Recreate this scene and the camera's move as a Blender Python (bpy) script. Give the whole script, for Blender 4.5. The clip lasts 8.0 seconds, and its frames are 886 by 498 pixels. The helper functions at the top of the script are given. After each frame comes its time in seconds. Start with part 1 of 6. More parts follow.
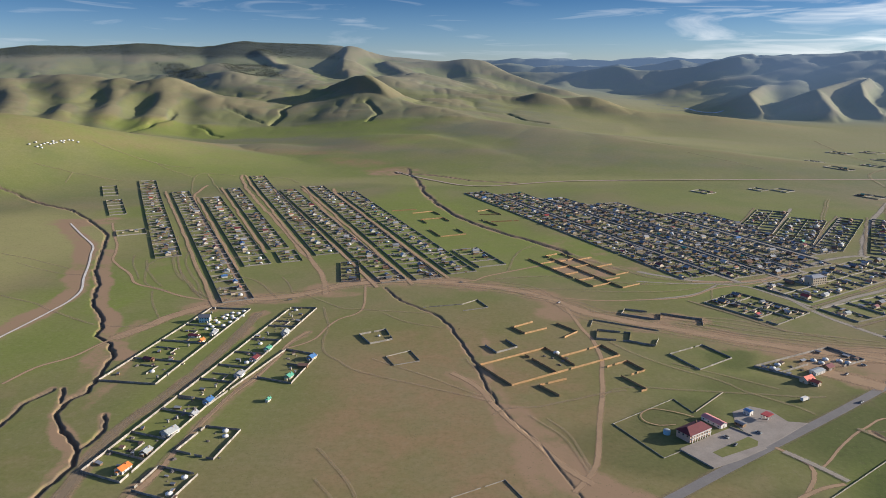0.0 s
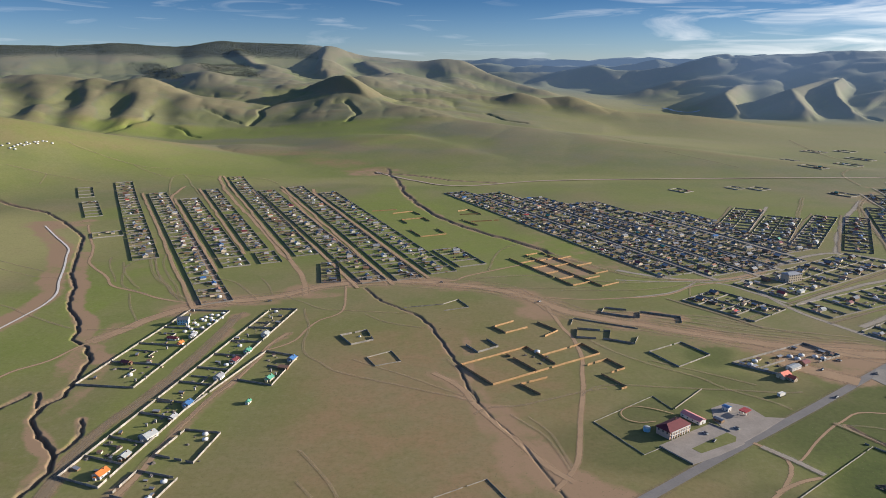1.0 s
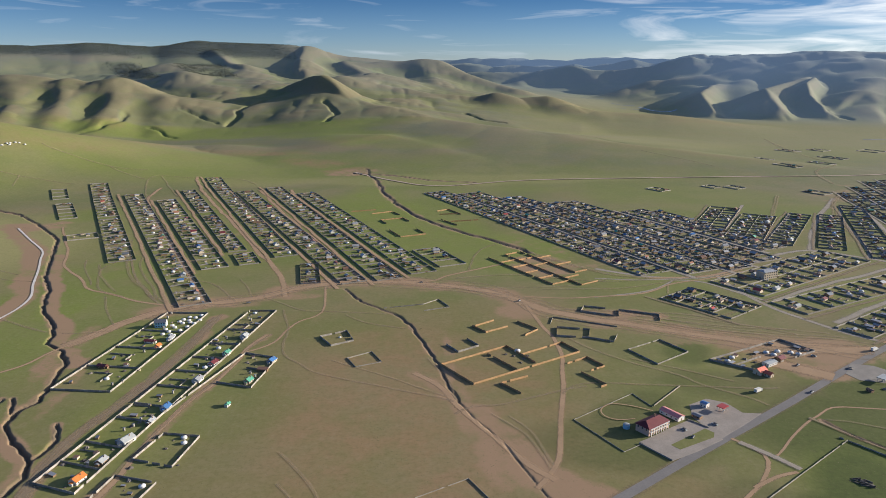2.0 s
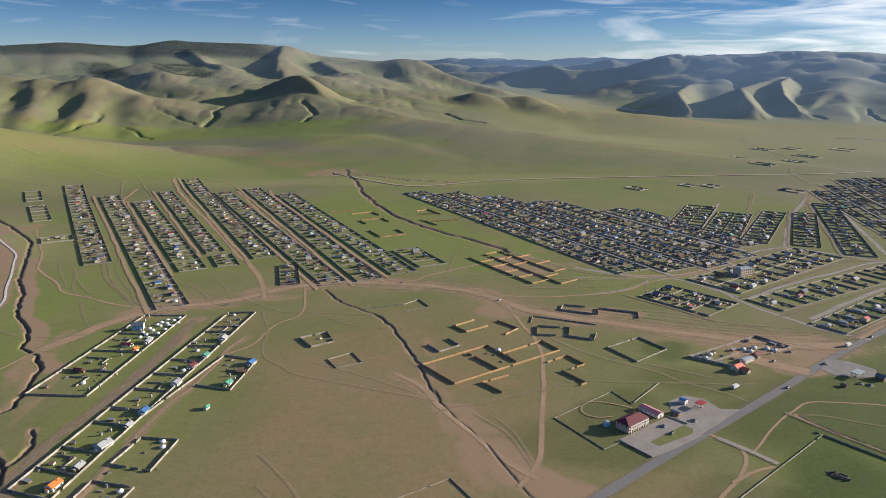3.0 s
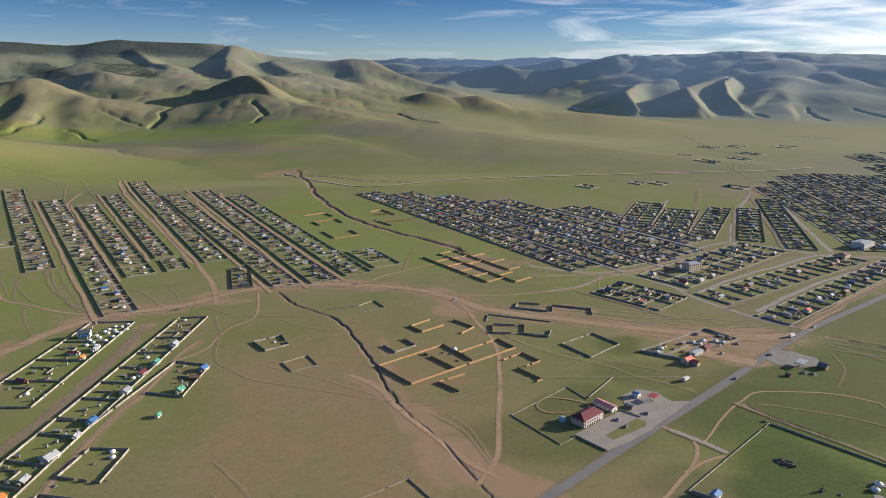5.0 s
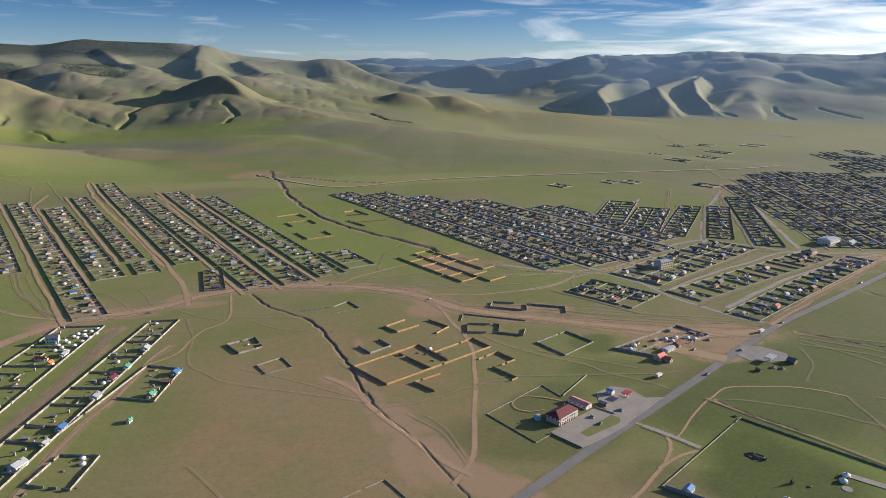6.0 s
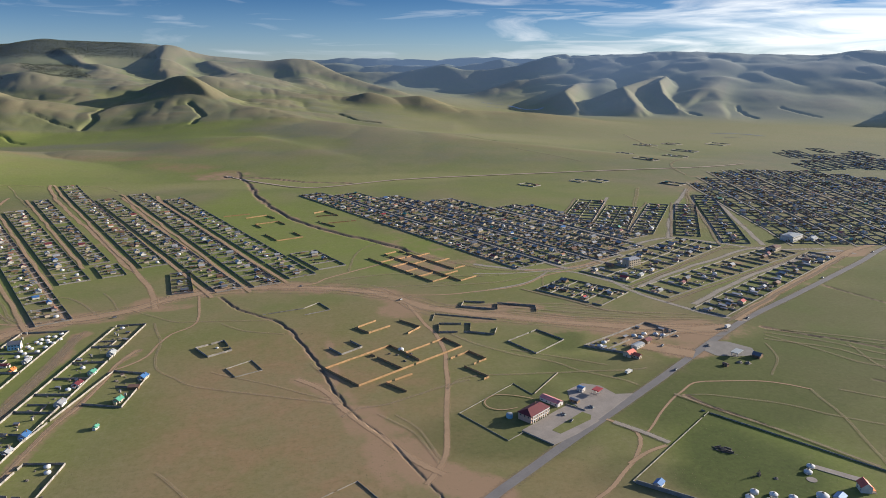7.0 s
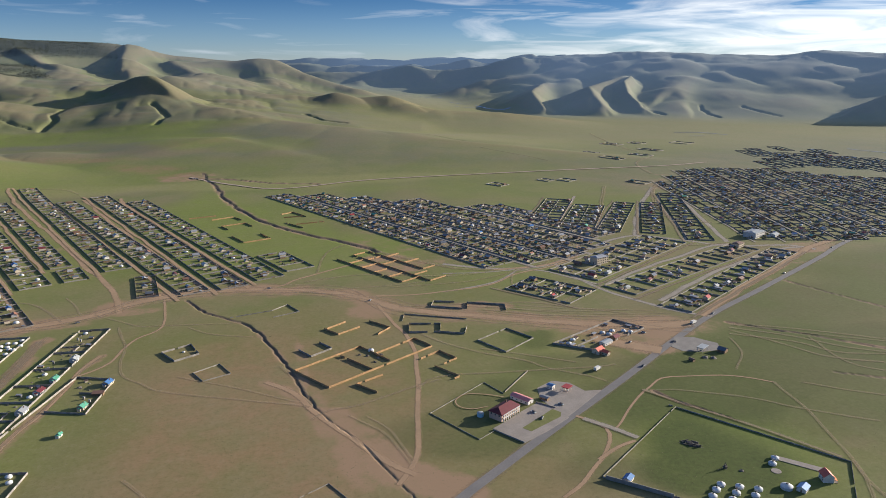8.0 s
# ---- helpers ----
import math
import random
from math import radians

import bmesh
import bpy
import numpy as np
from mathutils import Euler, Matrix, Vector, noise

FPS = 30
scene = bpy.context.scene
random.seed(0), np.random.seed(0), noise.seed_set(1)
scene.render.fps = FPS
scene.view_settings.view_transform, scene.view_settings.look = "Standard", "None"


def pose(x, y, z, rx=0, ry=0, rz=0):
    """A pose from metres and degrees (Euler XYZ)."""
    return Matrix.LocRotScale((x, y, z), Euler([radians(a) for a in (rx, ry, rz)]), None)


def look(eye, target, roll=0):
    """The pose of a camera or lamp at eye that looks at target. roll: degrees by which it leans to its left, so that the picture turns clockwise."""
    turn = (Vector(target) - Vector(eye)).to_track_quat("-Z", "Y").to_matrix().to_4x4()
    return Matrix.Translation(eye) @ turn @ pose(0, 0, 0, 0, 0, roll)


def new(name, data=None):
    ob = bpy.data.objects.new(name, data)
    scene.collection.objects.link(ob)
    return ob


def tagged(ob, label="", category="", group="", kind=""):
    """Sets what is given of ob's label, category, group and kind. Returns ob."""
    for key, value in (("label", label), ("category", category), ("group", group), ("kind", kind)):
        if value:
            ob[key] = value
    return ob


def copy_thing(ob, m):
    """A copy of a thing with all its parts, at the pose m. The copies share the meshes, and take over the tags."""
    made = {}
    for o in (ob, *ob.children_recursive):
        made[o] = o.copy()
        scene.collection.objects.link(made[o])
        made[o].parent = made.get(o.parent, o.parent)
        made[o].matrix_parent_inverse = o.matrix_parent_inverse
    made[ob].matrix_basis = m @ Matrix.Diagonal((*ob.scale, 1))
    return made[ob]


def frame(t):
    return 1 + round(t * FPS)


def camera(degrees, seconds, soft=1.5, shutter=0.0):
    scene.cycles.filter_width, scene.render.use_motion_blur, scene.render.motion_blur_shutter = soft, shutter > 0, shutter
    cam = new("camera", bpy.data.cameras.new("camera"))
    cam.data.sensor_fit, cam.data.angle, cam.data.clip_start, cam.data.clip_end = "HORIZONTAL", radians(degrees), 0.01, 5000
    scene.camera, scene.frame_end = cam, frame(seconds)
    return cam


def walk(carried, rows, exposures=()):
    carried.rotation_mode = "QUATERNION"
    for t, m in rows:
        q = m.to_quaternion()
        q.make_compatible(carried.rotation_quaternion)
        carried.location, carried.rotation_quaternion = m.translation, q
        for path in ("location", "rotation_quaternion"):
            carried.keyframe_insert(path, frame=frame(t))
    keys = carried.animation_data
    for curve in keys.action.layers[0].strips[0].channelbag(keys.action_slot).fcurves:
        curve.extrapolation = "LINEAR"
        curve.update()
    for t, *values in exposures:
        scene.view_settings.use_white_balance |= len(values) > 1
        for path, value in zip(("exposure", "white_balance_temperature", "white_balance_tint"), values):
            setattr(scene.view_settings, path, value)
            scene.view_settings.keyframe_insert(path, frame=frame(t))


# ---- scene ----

# ---------------------------------------------------------------- camera
cam = camera(63.3, 8.0, soft=0.7)
EYE, PITCH, ROLL = 240.0, -14.5, 0.1
YAWS = [(0.0, 0.0), (0.5, -0.81), (1.0, -1.61), (1.5, -2.45), (3.0, -4.92), (3.5, -5.81), (4.0, -6.74), (4.5, -7.68),
        (6.0, -10.77), (6.5, -11.94), (7.0, -13.19), (7.5, -14.45), (8.0, -15.73)]
walk(cam, [(t, pose(0, 0, EYE, 0, 0, yaw) @ pose(0, 0, 0, 90 + PITCH, 0, 0) @ pose(0, 0, 0, 0, 0, ROLL)) for t, yaw in YAWS])

# ---------------------------------------------------------------- sky and sun
SUN_AZ, SUN_EL = 82.0, 15.0      # degrees clockwise from the y axis, and above the horizon
scene.view_settings.exposure = 0.80
world = bpy.data.worlds.new("sky")
scene.world = world
world.use_nodes = True
wn, wl = world.node_tree.nodes, world.node_tree.links
wn.clear()
w_out, w_bg = wn.new("ShaderNodeOutputWorld"), wn.new("ShaderNodeBackground")
sky = wn.new("ShaderNodeTexSky")
sky.sky_type, sky.sun_disc = "NISHITA", False
sky.sun_elevation, sky.sun_rotation = radians(SUN_EL), radians(SUN_AZ)
sky.altitude, sky.air_density, sky.dust_density, sky.ozone_density = 1500, 1.0, 0.3, 3.0
w_bg.inputs["Strength"].default_value = 0.09
w_co = wn.new("ShaderNodeTexCoord")
w_map = wn.new("ShaderNodeMapping")
w_map.inputs["Scale"].default_value = (3.4, 3.4, 30.0)
w_map.inputs["Rotation"].default_value = (0.03, 0.05, 0.0)
w_no = wn.new("ShaderNodeTexNoise")
w_no.inputs["Scale"].default_value, w_no.inputs["Detail"].default_value, w_no.inputs["Roughness"].default_value = 1.6, 7.0, 0.55
w_no.inputs["Distortion"].default_value = 1.1
w_ramp = wn.new("ShaderNodeValToRGB")
w_ramp.color_ramp.elements[0].position, w_ramp.color_ramp.elements[1].position = 0.55, 1.0
def w_math(op, a, b_=0.0, c=0.0):
    m = wn.new("ShaderNodeMath")
    m.operation = op
    for k, v in enumerate((a, b_, c)):
        if isinstance(v, (float, int)):
            m.inputs[k].default_value = v
        else:
            wl.new(v, m.inputs[k])
    return m.outputs["Value"]


def w_blend(fac, a, b_, mode="MIX"):
    m = wn.new("ShaderNodeMix")
    m.data_type, m.blend_type = "RGBA", mode
    for key, v in (("Factor", fac), ("A", a), ("B", b_)):
        if isinstance(v, tuple):
            m.inputs[key].default_value = v
        elif isinstance(v, (float, int)):
            m.inputs[key].default_value = v
        else:
            wl.new(v, m.inputs[key])
    return m.outputs["Result"]


w_sep = wn.new("ShaderNodeSeparateXYZ")
wl.new(w_co.outputs["Generated"], w_sep.inputs["Vector"])
# clear deep blue air: the low sky is toned down all round
low = wn.new("ShaderNodeValToRGB")
low.color_ramp.elements[0].position, low.color_ramp.elements[0].color = 0.0, (0.50, 0.60, 0.86, 1)
low.color_ramp.elements[1].position, low.color_ramp.elements[1].color = 0.5, (0.80, 0.92, 1.15, 1)
mid = low.color_ramp.elements.new(0.08)
mid.color = (0.185, 0.31, 0.515, 1)
wl.new(w_sep.outputs["Z"], low.inputs["Fac"])
clear_sky = w_blend(1.0, sky.outputs["Color"], low.outputs["Color"], "MULTIPLY")
wl.new(w_co.outputs["Generated"], w_map.inputs["Vector"])
wl.new(w_map.outputs["Vector"], w_no.inputs["Vector"])
# thin high cloud, thickening towards the sun
w_sun = w_math("ADD", w_math("MULTIPLY", w_sep.outputs["X"], 0.98), w_math("MULTIPLY", w_sep.outputs["Y"], 0.17))
toward = w_math("SMOOTH_MIN", w_math("MAXIMUM", w_math("SUBTRACT", w_sun, 0.36), 0.0), 0.6, 0.1)
thick = w_math("ADD", w_no.outputs["Fac"], w_math("MULTIPLY", toward, 0.62))
wl.new(thick, w_ramp.inputs["Fac"])
cloud = w_blend(w_math("MINIMUM", w_math("MULTIPLY", toward, 2.2), 1.0), (4.6, 5.0, 5.6, 1), (9.5, 9.4, 9.0, 1))
wl.new(w_blend(w_ramp.outputs["Color"], clear_sky, cloud), w_bg.inputs["Color"])
wl.new(w_bg.outputs["Background"], w_out.inputs["Surface"])

sun_data = bpy.data.lights.new("sun", "SUN")
sun_data.energy, sun_data.angle, sun_data.color = 5.0, radians(0.5), (1.0, 0.93, 0.83)
sun = new("sun", sun_data)
_a, _e = radians(SUN_AZ), radians(SUN_EL)
sun.matrix_world = look((0, 0, 900), (-math.sin(_a) * math.cos(_e), -math.cos(_a) * math.cos(_e), 900 - math.sin(_e)))


# ---------------------------------------------------------------- materials
def material(name, rough=0.85, metal=0.0, spec=0.3):
    m = bpy.data.materials.new(name)
    m.use_nodes = True
    b = m.node_tree.nodes["Principled BSDF"]
    b.inputs["Roughness"].default_value, b.inputs["Metallic"].default_value = rough, metal
    b.inputs["Specular IOR Level"].default_value = spec
    return m, m.node_tree.nodes, m.node_tree.links, b


def noise_node(n, l, scale, detail=4.0, rough=0.55, coord=None):
    t = n.new("ShaderNodeTexNoise")
    t.inputs["Scale"].default_value, t.inputs["Detail"].default_value, t.inputs["Roughness"].default_value = scale, detail, rough
    if coord is not None:
        l.new(coord, t.inputs["Vector"])
    return t


def ramp_node(n, l, fac, a, b, lo=0.0, hi=1.0):
    r = n.new("ShaderNodeMapRange")
    r.inputs["From Min"].default_value, r.inputs["From Max"].default_value = a, b
    r.inputs["To Min"].default_value, r.inputs["To Max"].default_value = lo, hi
    l.new(fac, r.inputs["Value"])
    return r.outputs["Result"]


def mix_node(n, l, fac, a, b):
    m = n.new("ShaderNodeMix")
    m.data_type = "RGBA"
    for key, v in (("Factor", fac), ("A", a), ("B", b)):
        if isinstance(v, (tuple, float, int)):
            m.inputs[key].default_value = (*v, 1) if isinstance(v, tuple) else v
        else:
            l.new(v, m.inputs[key])
    return m.outputs["Result"]


def math_node(n, l, op, a, b):
    m = n.new("ShaderNodeMath")
    m.operation = op
    for k, v in enumerate((a, b)):
        if isinstance(v, (float, int)):
            m.inputs[k].default_value = v
        else:
            l.new(v, m.inputs[k])
    return m.outputs["Value"]


def weathered(name, colour, dark, rough=0.85, metal=0.0, scale=0.6, random_by=0.25, spec=0.3):
    """A painted or raw surface with stains at two scales and a tone of its own for each object."""
    m, n, l, b = material(name, rough, metal, spec)
    co = n.new("ShaderNodeTexCoord").outputs["Object"]
    big, fine = noise_node(n, l, scale, 4, 0.6, co), noise_node(n, l, scale * 9, 3, 0.6, co)
    c = mix_node(n, l, ramp_node(n, l, big.outputs["Fac"], 0.35, 0.7), colour, dark)
    c = mix_node(n, l, ramp_node(n, l, fine.outputs["Fac"], 0.45, 0.8, 0, 0.35), c, tuple(v * 0.55 for v in dark))
    info = n.new("ShaderNodeObjectInfo")
    hsv = n.new("ShaderNodeHueSaturation")
    l.new(c, hsv.inputs["Color"])
    l.new(ramp_node(n, l, info.outputs["Random"], 0, 1, 1 - random_by, 1 + random_by), hsv.inputs["Value"])
    l.new(hsv.outputs["Color"], b.inputs["Base Color"])
    bump = n.new("ShaderNodeBump")
    bump.inputs["Strength"].default_value, bump.inputs["Distance"].default_value = 0.3, 0.05
    l.new(fine.outputs["Fac"], bump.inputs["Height"])
    l.new(bump.outputs["Normal"], b.inputs["Normal"])
    return m


def ground_material():
    m, n, l, b = material("steppe", 0.95, 0, 0.12)
    co = n.new("ShaderNodeTexCoord").outputs["Object"]
    at = {}
    for key in ("dry", "bare", "lush", "stony_haze", "tall", "straw", "cutbank", "wooded"):
        a = n.new("ShaderNodeAttribute")
        a.attribute_name = key
        at[key] = a.outputs["Fac"]
    n1 = noise_node(n, l, 0.0035, 6, 0.6, co).outputs["Fac"]
    n2 = noise_node(n, l, 0.022, 8, 0.68, co).outputs["Fac"]
    n3 = noise_node(n, l, 0.3, 6, 0.75, co).outputs["Fac"]
    c = mix_node(n, l, ramp_node(n, l, n1, 0.38, 0.62), (0.168, 0.168, 0.054), (0.22, 0.187, 0.092))
    c = mix_node(n, l, ramp_node(n, l, n2, 0.48, 0.72, 0, 0.7), c, (0.225, 0.185, 0.10))
    n5 = noise_node(n, l, 0.011, 5, 0.62, co).outputs["Fac"]
    c = mix_node(n, l, ramp_node(n, l, n5, 0.5, 0.6, 0, 0.6), c, (0.142, 0.165, 0.045))
    c = mix_node(n, l, ramp_node(n, l, n5, 0.46, 0.38, 0, 0.5), c, (0.245, 0.185, 0.098))
    lush = math_node(n, l, "MULTIPLY", at["lush"], ramp_node(n, l, n2, 0.3, 0.66, 1.0, 0.55))
    c = mix_node(n, l, lush, c, (0.172, 0.212, 0.043))
    # thin stony grass and painted aerial haze: greyer, bluer further out
    c = mix_node(n, l, math_node(n, l, "MULTIPLY", at["stony_haze"], ramp_node(n, l, n2, 0.35, 0.65, 0.6, 1.0)), c, (0.150, 0.157, 0.108))
    c = mix_node(n, l, math_node(n, l, "MULTIPLY", at["straw"], ramp_node(n, l, n2, 0.3, 0.6, 0.75, 1.0)), c, (0.33, 0.295, 0.12))
    dry = math_node(n, l, "MULTIPLY", at["dry"], ramp_node(n, l, n2, 0.36, 0.6, 0.15, 1.0))
    c = mix_node(n, l, dry, c, (0.285, 0.178, 0.098))
    n4 = noise_node(n, l, 0.11, 8, 0.82, co).outputs["Fac"]
    c = mix_node(n, l, ramp_node(n, l, n4, 0.5, 0.7, 0, 0.36), c, (0.125, 0.124, 0.044))
    c = mix_node(n, l, ramp_node(n, l, n4, 0.47, 0.36, 0, 0.32), c, (0.27, 0.215, 0.125))
    c = mix_node(n, l, ramp_node(n, l, n3, 0.5, 0.7, 0, 0.42), c, (0.105, 0.10, 0.038))
    c = mix_node(n, l, ramp_node(n, l, n3, 0.46, 0.32, 0, 0.3), c, (0.28, 0.235, 0.14))
    c = mix_node(n, l, math_node(n, l, "MULTIPLY", at["tall"], ramp_node(n, l, n2, 0.3, 0.65, 1.0, 0.75)), c, mix_node(n, l, ramp_node(n, l, n3, 0.35, 0.65), (0.075, 0.098, 0.027), (0.052, 0.064, 0.021)))
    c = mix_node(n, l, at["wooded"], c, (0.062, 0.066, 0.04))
    bare = math_node(n, l, "ADD", at["bare"], ramp_node(n, l, n2, 0.3, 0.7, -0.6, 0.6))
    bare = math_node(n, l, "ADD", bare, ramp_node(n, l, n3, 0.3, 0.7, -0.25, 0.25))
    bare = math_node(n, l, "MULTIPLY", ramp_node(n, l, bare, 0.3, 0.85), ramp_node(n, l, at["bare"], 0.02, 0.2))
    c = mix_node(n, l, bare, c, (0.305, 0.2, 0.12))
    c = mix_node(n, l, at["cutbank"], c, (0.17, 0.128, 0.085))
    l.new(c, b.inputs["Base Color"])
    bump = n.new("ShaderNodeBump")
    bump.inputs["Strength"].default_value, bump.inputs["Distance"].default_value = 0.3, 0.4
    l.new(n3, bump.inputs["Height"])
    l.new(bump.outputs["Normal"], b.inputs["Normal"])
    return m


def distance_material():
    """The far ranges, with bluish haze painted into their base colour and emission."""
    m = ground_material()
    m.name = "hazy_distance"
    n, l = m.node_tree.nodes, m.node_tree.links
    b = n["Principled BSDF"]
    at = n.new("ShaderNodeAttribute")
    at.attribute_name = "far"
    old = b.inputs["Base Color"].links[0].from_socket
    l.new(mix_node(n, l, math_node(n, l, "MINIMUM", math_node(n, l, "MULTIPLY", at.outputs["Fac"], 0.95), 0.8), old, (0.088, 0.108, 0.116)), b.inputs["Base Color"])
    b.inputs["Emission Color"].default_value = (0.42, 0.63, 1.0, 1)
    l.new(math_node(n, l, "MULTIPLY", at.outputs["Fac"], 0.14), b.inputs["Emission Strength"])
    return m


def track_material(name, colour, dark, edge=0.35, opacity=1.0, ruts=0.0):
    """Worn earth whose edges break up into the grass; the strip's V runs from one edge to the other."""
    m, n, l, b = material(name, 0.95, 0, 0.1)
    co = n.new("ShaderNodeTexCoord").outputs["Object"]
    uv = n.new("ShaderNodeUVMap").outputs["UV"]
    sep = n.new("ShaderNodeSeparateXYZ")
    l.new(uv, sep.inputs["Vector"])
    n2, n3 = noise_node(n, l, 0.05, 5, 0.6, co).outputs["Fac"], noise_node(n, l, 0.5, 5, 0.7, co).outputs["Fac"]
    c = mix_node(n, l, ramp_node(n, l, n2, 0.35, 0.7), colour, dark)
    c = mix_node(n, l, ramp_node(n, l, n3, 0.4, 0.8, 0, 0.5), c, tuple(v * 0.7 for v in dark))
    l.new(c, b.inputs["Base Color"])
    off = math_node(n, l, "ABSOLUTE", math_node(n, l, "SUBTRACT", sep.outputs["Y"], 0.5), 0.0)
    side = math_node(n, l, "SUBTRACT", 1.0, math_node(n, l, "MULTIPLY", off, 2.0))
    fade = math_node(n, l, "ADD", side, ramp_node(n, l, n3, 0.25, 0.75, -0.3, 0.3))
    fac = ramp_node(n, l, fade, 0.1, edge + 0.1, 0, opacity)
    fac = math_node(n, l, "MULTIPLY", fac, ramp_node(n, l, n2, 0.25, 0.6, 0.55, 1.0))
    if ruts:
        wave = math_node(n, l, "ABSOLUTE", math_node(n, l, "SINE", math_node(n, l, "MULTIPLY", sep.outputs["Y"], math.pi * ruts), 0.0), 0.0)
        fac = math_node(n, l, "MULTIPLY", fac, ramp_node(n, l, wave, 0.1, 0.7, 0.15, 1.0))
    clear, mixer = n.new("ShaderNodeBsdfTransparent"), n.new("ShaderNodeMixShader")
    l.new(fac, mixer.inputs["Fac"])
    l.new(clear.outputs["BSDF"], mixer.inputs[1])
    l.new(b.outputs["BSDF"], mixer.inputs[2])
    l.new(mixer.outputs["Shader"], n["Material Output"].inputs["Surface"])
    return m


MAT = {
    "ground": ground_material(),
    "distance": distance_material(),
    "earth": track_material("packed_earth", (0.46, 0.31, 0.19), (0.36, 0.238, 0.142), 0.4),
    "earth_faint": track_material("faint_track", (0.34, 0.26, 0.175), (0.25, 0.19, 0.12), 0.6, 0.8),
    "lane": track_material("grey_lane", (0.42, 0.36, 0.29), (0.33, 0.28, 0.22), 0.5, 0.95),
    "earth_ruts": track_material("rutted_track", (0.43, 0.325, 0.205), (0.33, 0.24, 0.15), 0.45, 0.55, 2.0),
    "asphalt": weathered("asphalt", (0.20, 0.182, 0.165), (0.16, 0.146, 0.133), 0.9, 0, 0.08, 0.0),
    "concrete": weathered("concrete", (0.32, 0.272, 0.225), (0.25, 0.212, 0.175), 0.9, 0, 0.1, 0.0),
    "channel": weathered("pale_concrete", (0.66, 0.60, 0.52), (0.54, 0.48, 0.41), 0.9, 0, 0.1, 0.0),
    "pale_road": weathered("pale_gravel", (0.44, 0.33, 0.25), (0.36, 0.27, 0.2), 0.95, 0, 0.1, 0.0),
    "gravel": weathered("gravel", (0.26, 0.235, 0.2), (0.2, 0.175, 0.15), 0.95, 0, 0.1, 0.0),
    "water": material("river_water", 0.22, 0, 0.6)[0],
    "old_wood": weathered("old_fence_wood", (0.34, 0.31, 0.27), (0.23, 0.205, 0.175), 0.9, 0, 0.3, 0.25),
    "new_wood": weathered("new_pine_boards", (0.47, 0.28, 0.135), (0.37, 0.22, 0.105), 0.8, 0, 0.3, 0.15),
    "white_wall": weathered("whitewashed_wall", (0.64, 0.62, 0.57), (0.52, 0.48, 0.43), 0.9, 0, 0.5, 0.12),
    "cream_wall": weathered("cream_plaster", (0.62, 0.52, 0.38), (0.5, 0.41, 0.3), 0.9, 0, 0.5, 0.15),
    "pink_wall": weathered("salmon_plaster", (0.58, 0.40, 0.31), (0.48, 0.33, 0.25), 0.9, 0, 0.5, 0.08),
    "log_wall": weathered("log_wall", (0.26, 0.17, 0.10), (0.17, 0.11, 0.065), 0.9, 0, 0.5, 0.25),
    "felt": weathered("white_canvas", (0.66, 0.65, 0.62), (0.56, 0.545, 0.505), 0.9, 0, 0.4, 0.06),
    "dark": weathered("dark_opening", (0.03, 0.03, 0.035), (0.02, 0.02, 0.02), 0.4, 0, 0.5, 0.1, 0.5),
    "scrap": weathered("scrap_heap", (0.2, 0.17, 0.14), (0.08, 0.07, 0.06), 0.9, 0, 0.8, 0.4),
    "tussock": weathered("tussock_grass", (0.19, 0.17, 0.08), (0.15, 0.14, 0.06), 0.95, 0, 0.03, 0.0),
    "pine": weathered("pine_needles", (0.058, 0.066, 0.046), (0.042, 0.05, 0.034), 0.9, 0, 0.02, 0.1),
}
ROOFS = {"red": (0.42, 0.06, 0.05), "blue": (0.06, 0.165, 0.36), "green": (0.10, 0.34, 0.22), "orange": (0.75, 0.22, 0.05),
         "grey": (0.36, 0.36, 0.36), "brown": (0.22, 0.12, 0.075), "maroon": (0.18, 0.038, 0.04), "pale": (0.42, 0.43, 0.41), "rust": (0.40, 0.18, 0.10), "slate": (0.16, 0.17, 0.19)}
for key, c in ROOFS.items():
    MAT["roof_" + key] = weathered("sheet_metal_" + key, c, tuple(v * 0.78 for v in c), 0.5, 0.15, 0.35, 0.12, 0.5)
_wb = MAT["water"].node_tree.nodes["Principled BSDF"]
_wb.inputs["Base Color"].default_value = (0.30, 0.33, 0.36, 1)


# ---------------------------------------------------------------- terrain
def lattice_noise(x, y, seed):
    """Smooth noise of about -1 to 1 on a unit lattice."""
    xi, yi = np.floor(x).astype(np.int64), np.floor(y).astype(np.int64)
    fx, fy = x - xi, y - yi

    def corner(i, j):
        h = (i * 374761393 + j * 668265263 + seed * 144269504) & 0xFFFFFFFF
        h = ((h ^ (h >> 13)) * 1274126177) & 0xFFFFFFFF
        return ((h ^ (h >> 16)) & 0xFFFF) / 32767.5 - 1.0

    sx, sy = fx * fx * fx * (fx * (fx * 6 - 15) + 10), fy * fy * fy * (fy * (fy * 6 - 15) + 10)
    a, b = corner(xi, yi), corner(xi + 1, yi)
    c, d = corner(xi, yi + 1), corner(xi + 1, yi + 1)
    return (a + (b - a) * sx) + ((c + (d - c) * sx) - (a + (b - a) * sx)) * sy


def fractal(x, y, size, octaves, seed, ridged=False):
    out, amp, total = 0.0, 1.0, 0.0
    for k in range(octaves):
        v = lattice_noise(x / size * 2**k + 17.3 * k, y / size * 2**k - 9.1 * k, seed + k)
        out = out + amp * (1 - 2 * np.abs(v) if ridged else v)
        total, amp = total + amp, amp * 0.5
    return out / total


def step01(v, a, b):
    t = np.clip((v - a) / (b - a), 0, 1)
    return t * t * (3 - 2 * t)


def polar(az, r):
    return r * math.sin(radians(az)), r * math.cos(radians(az))


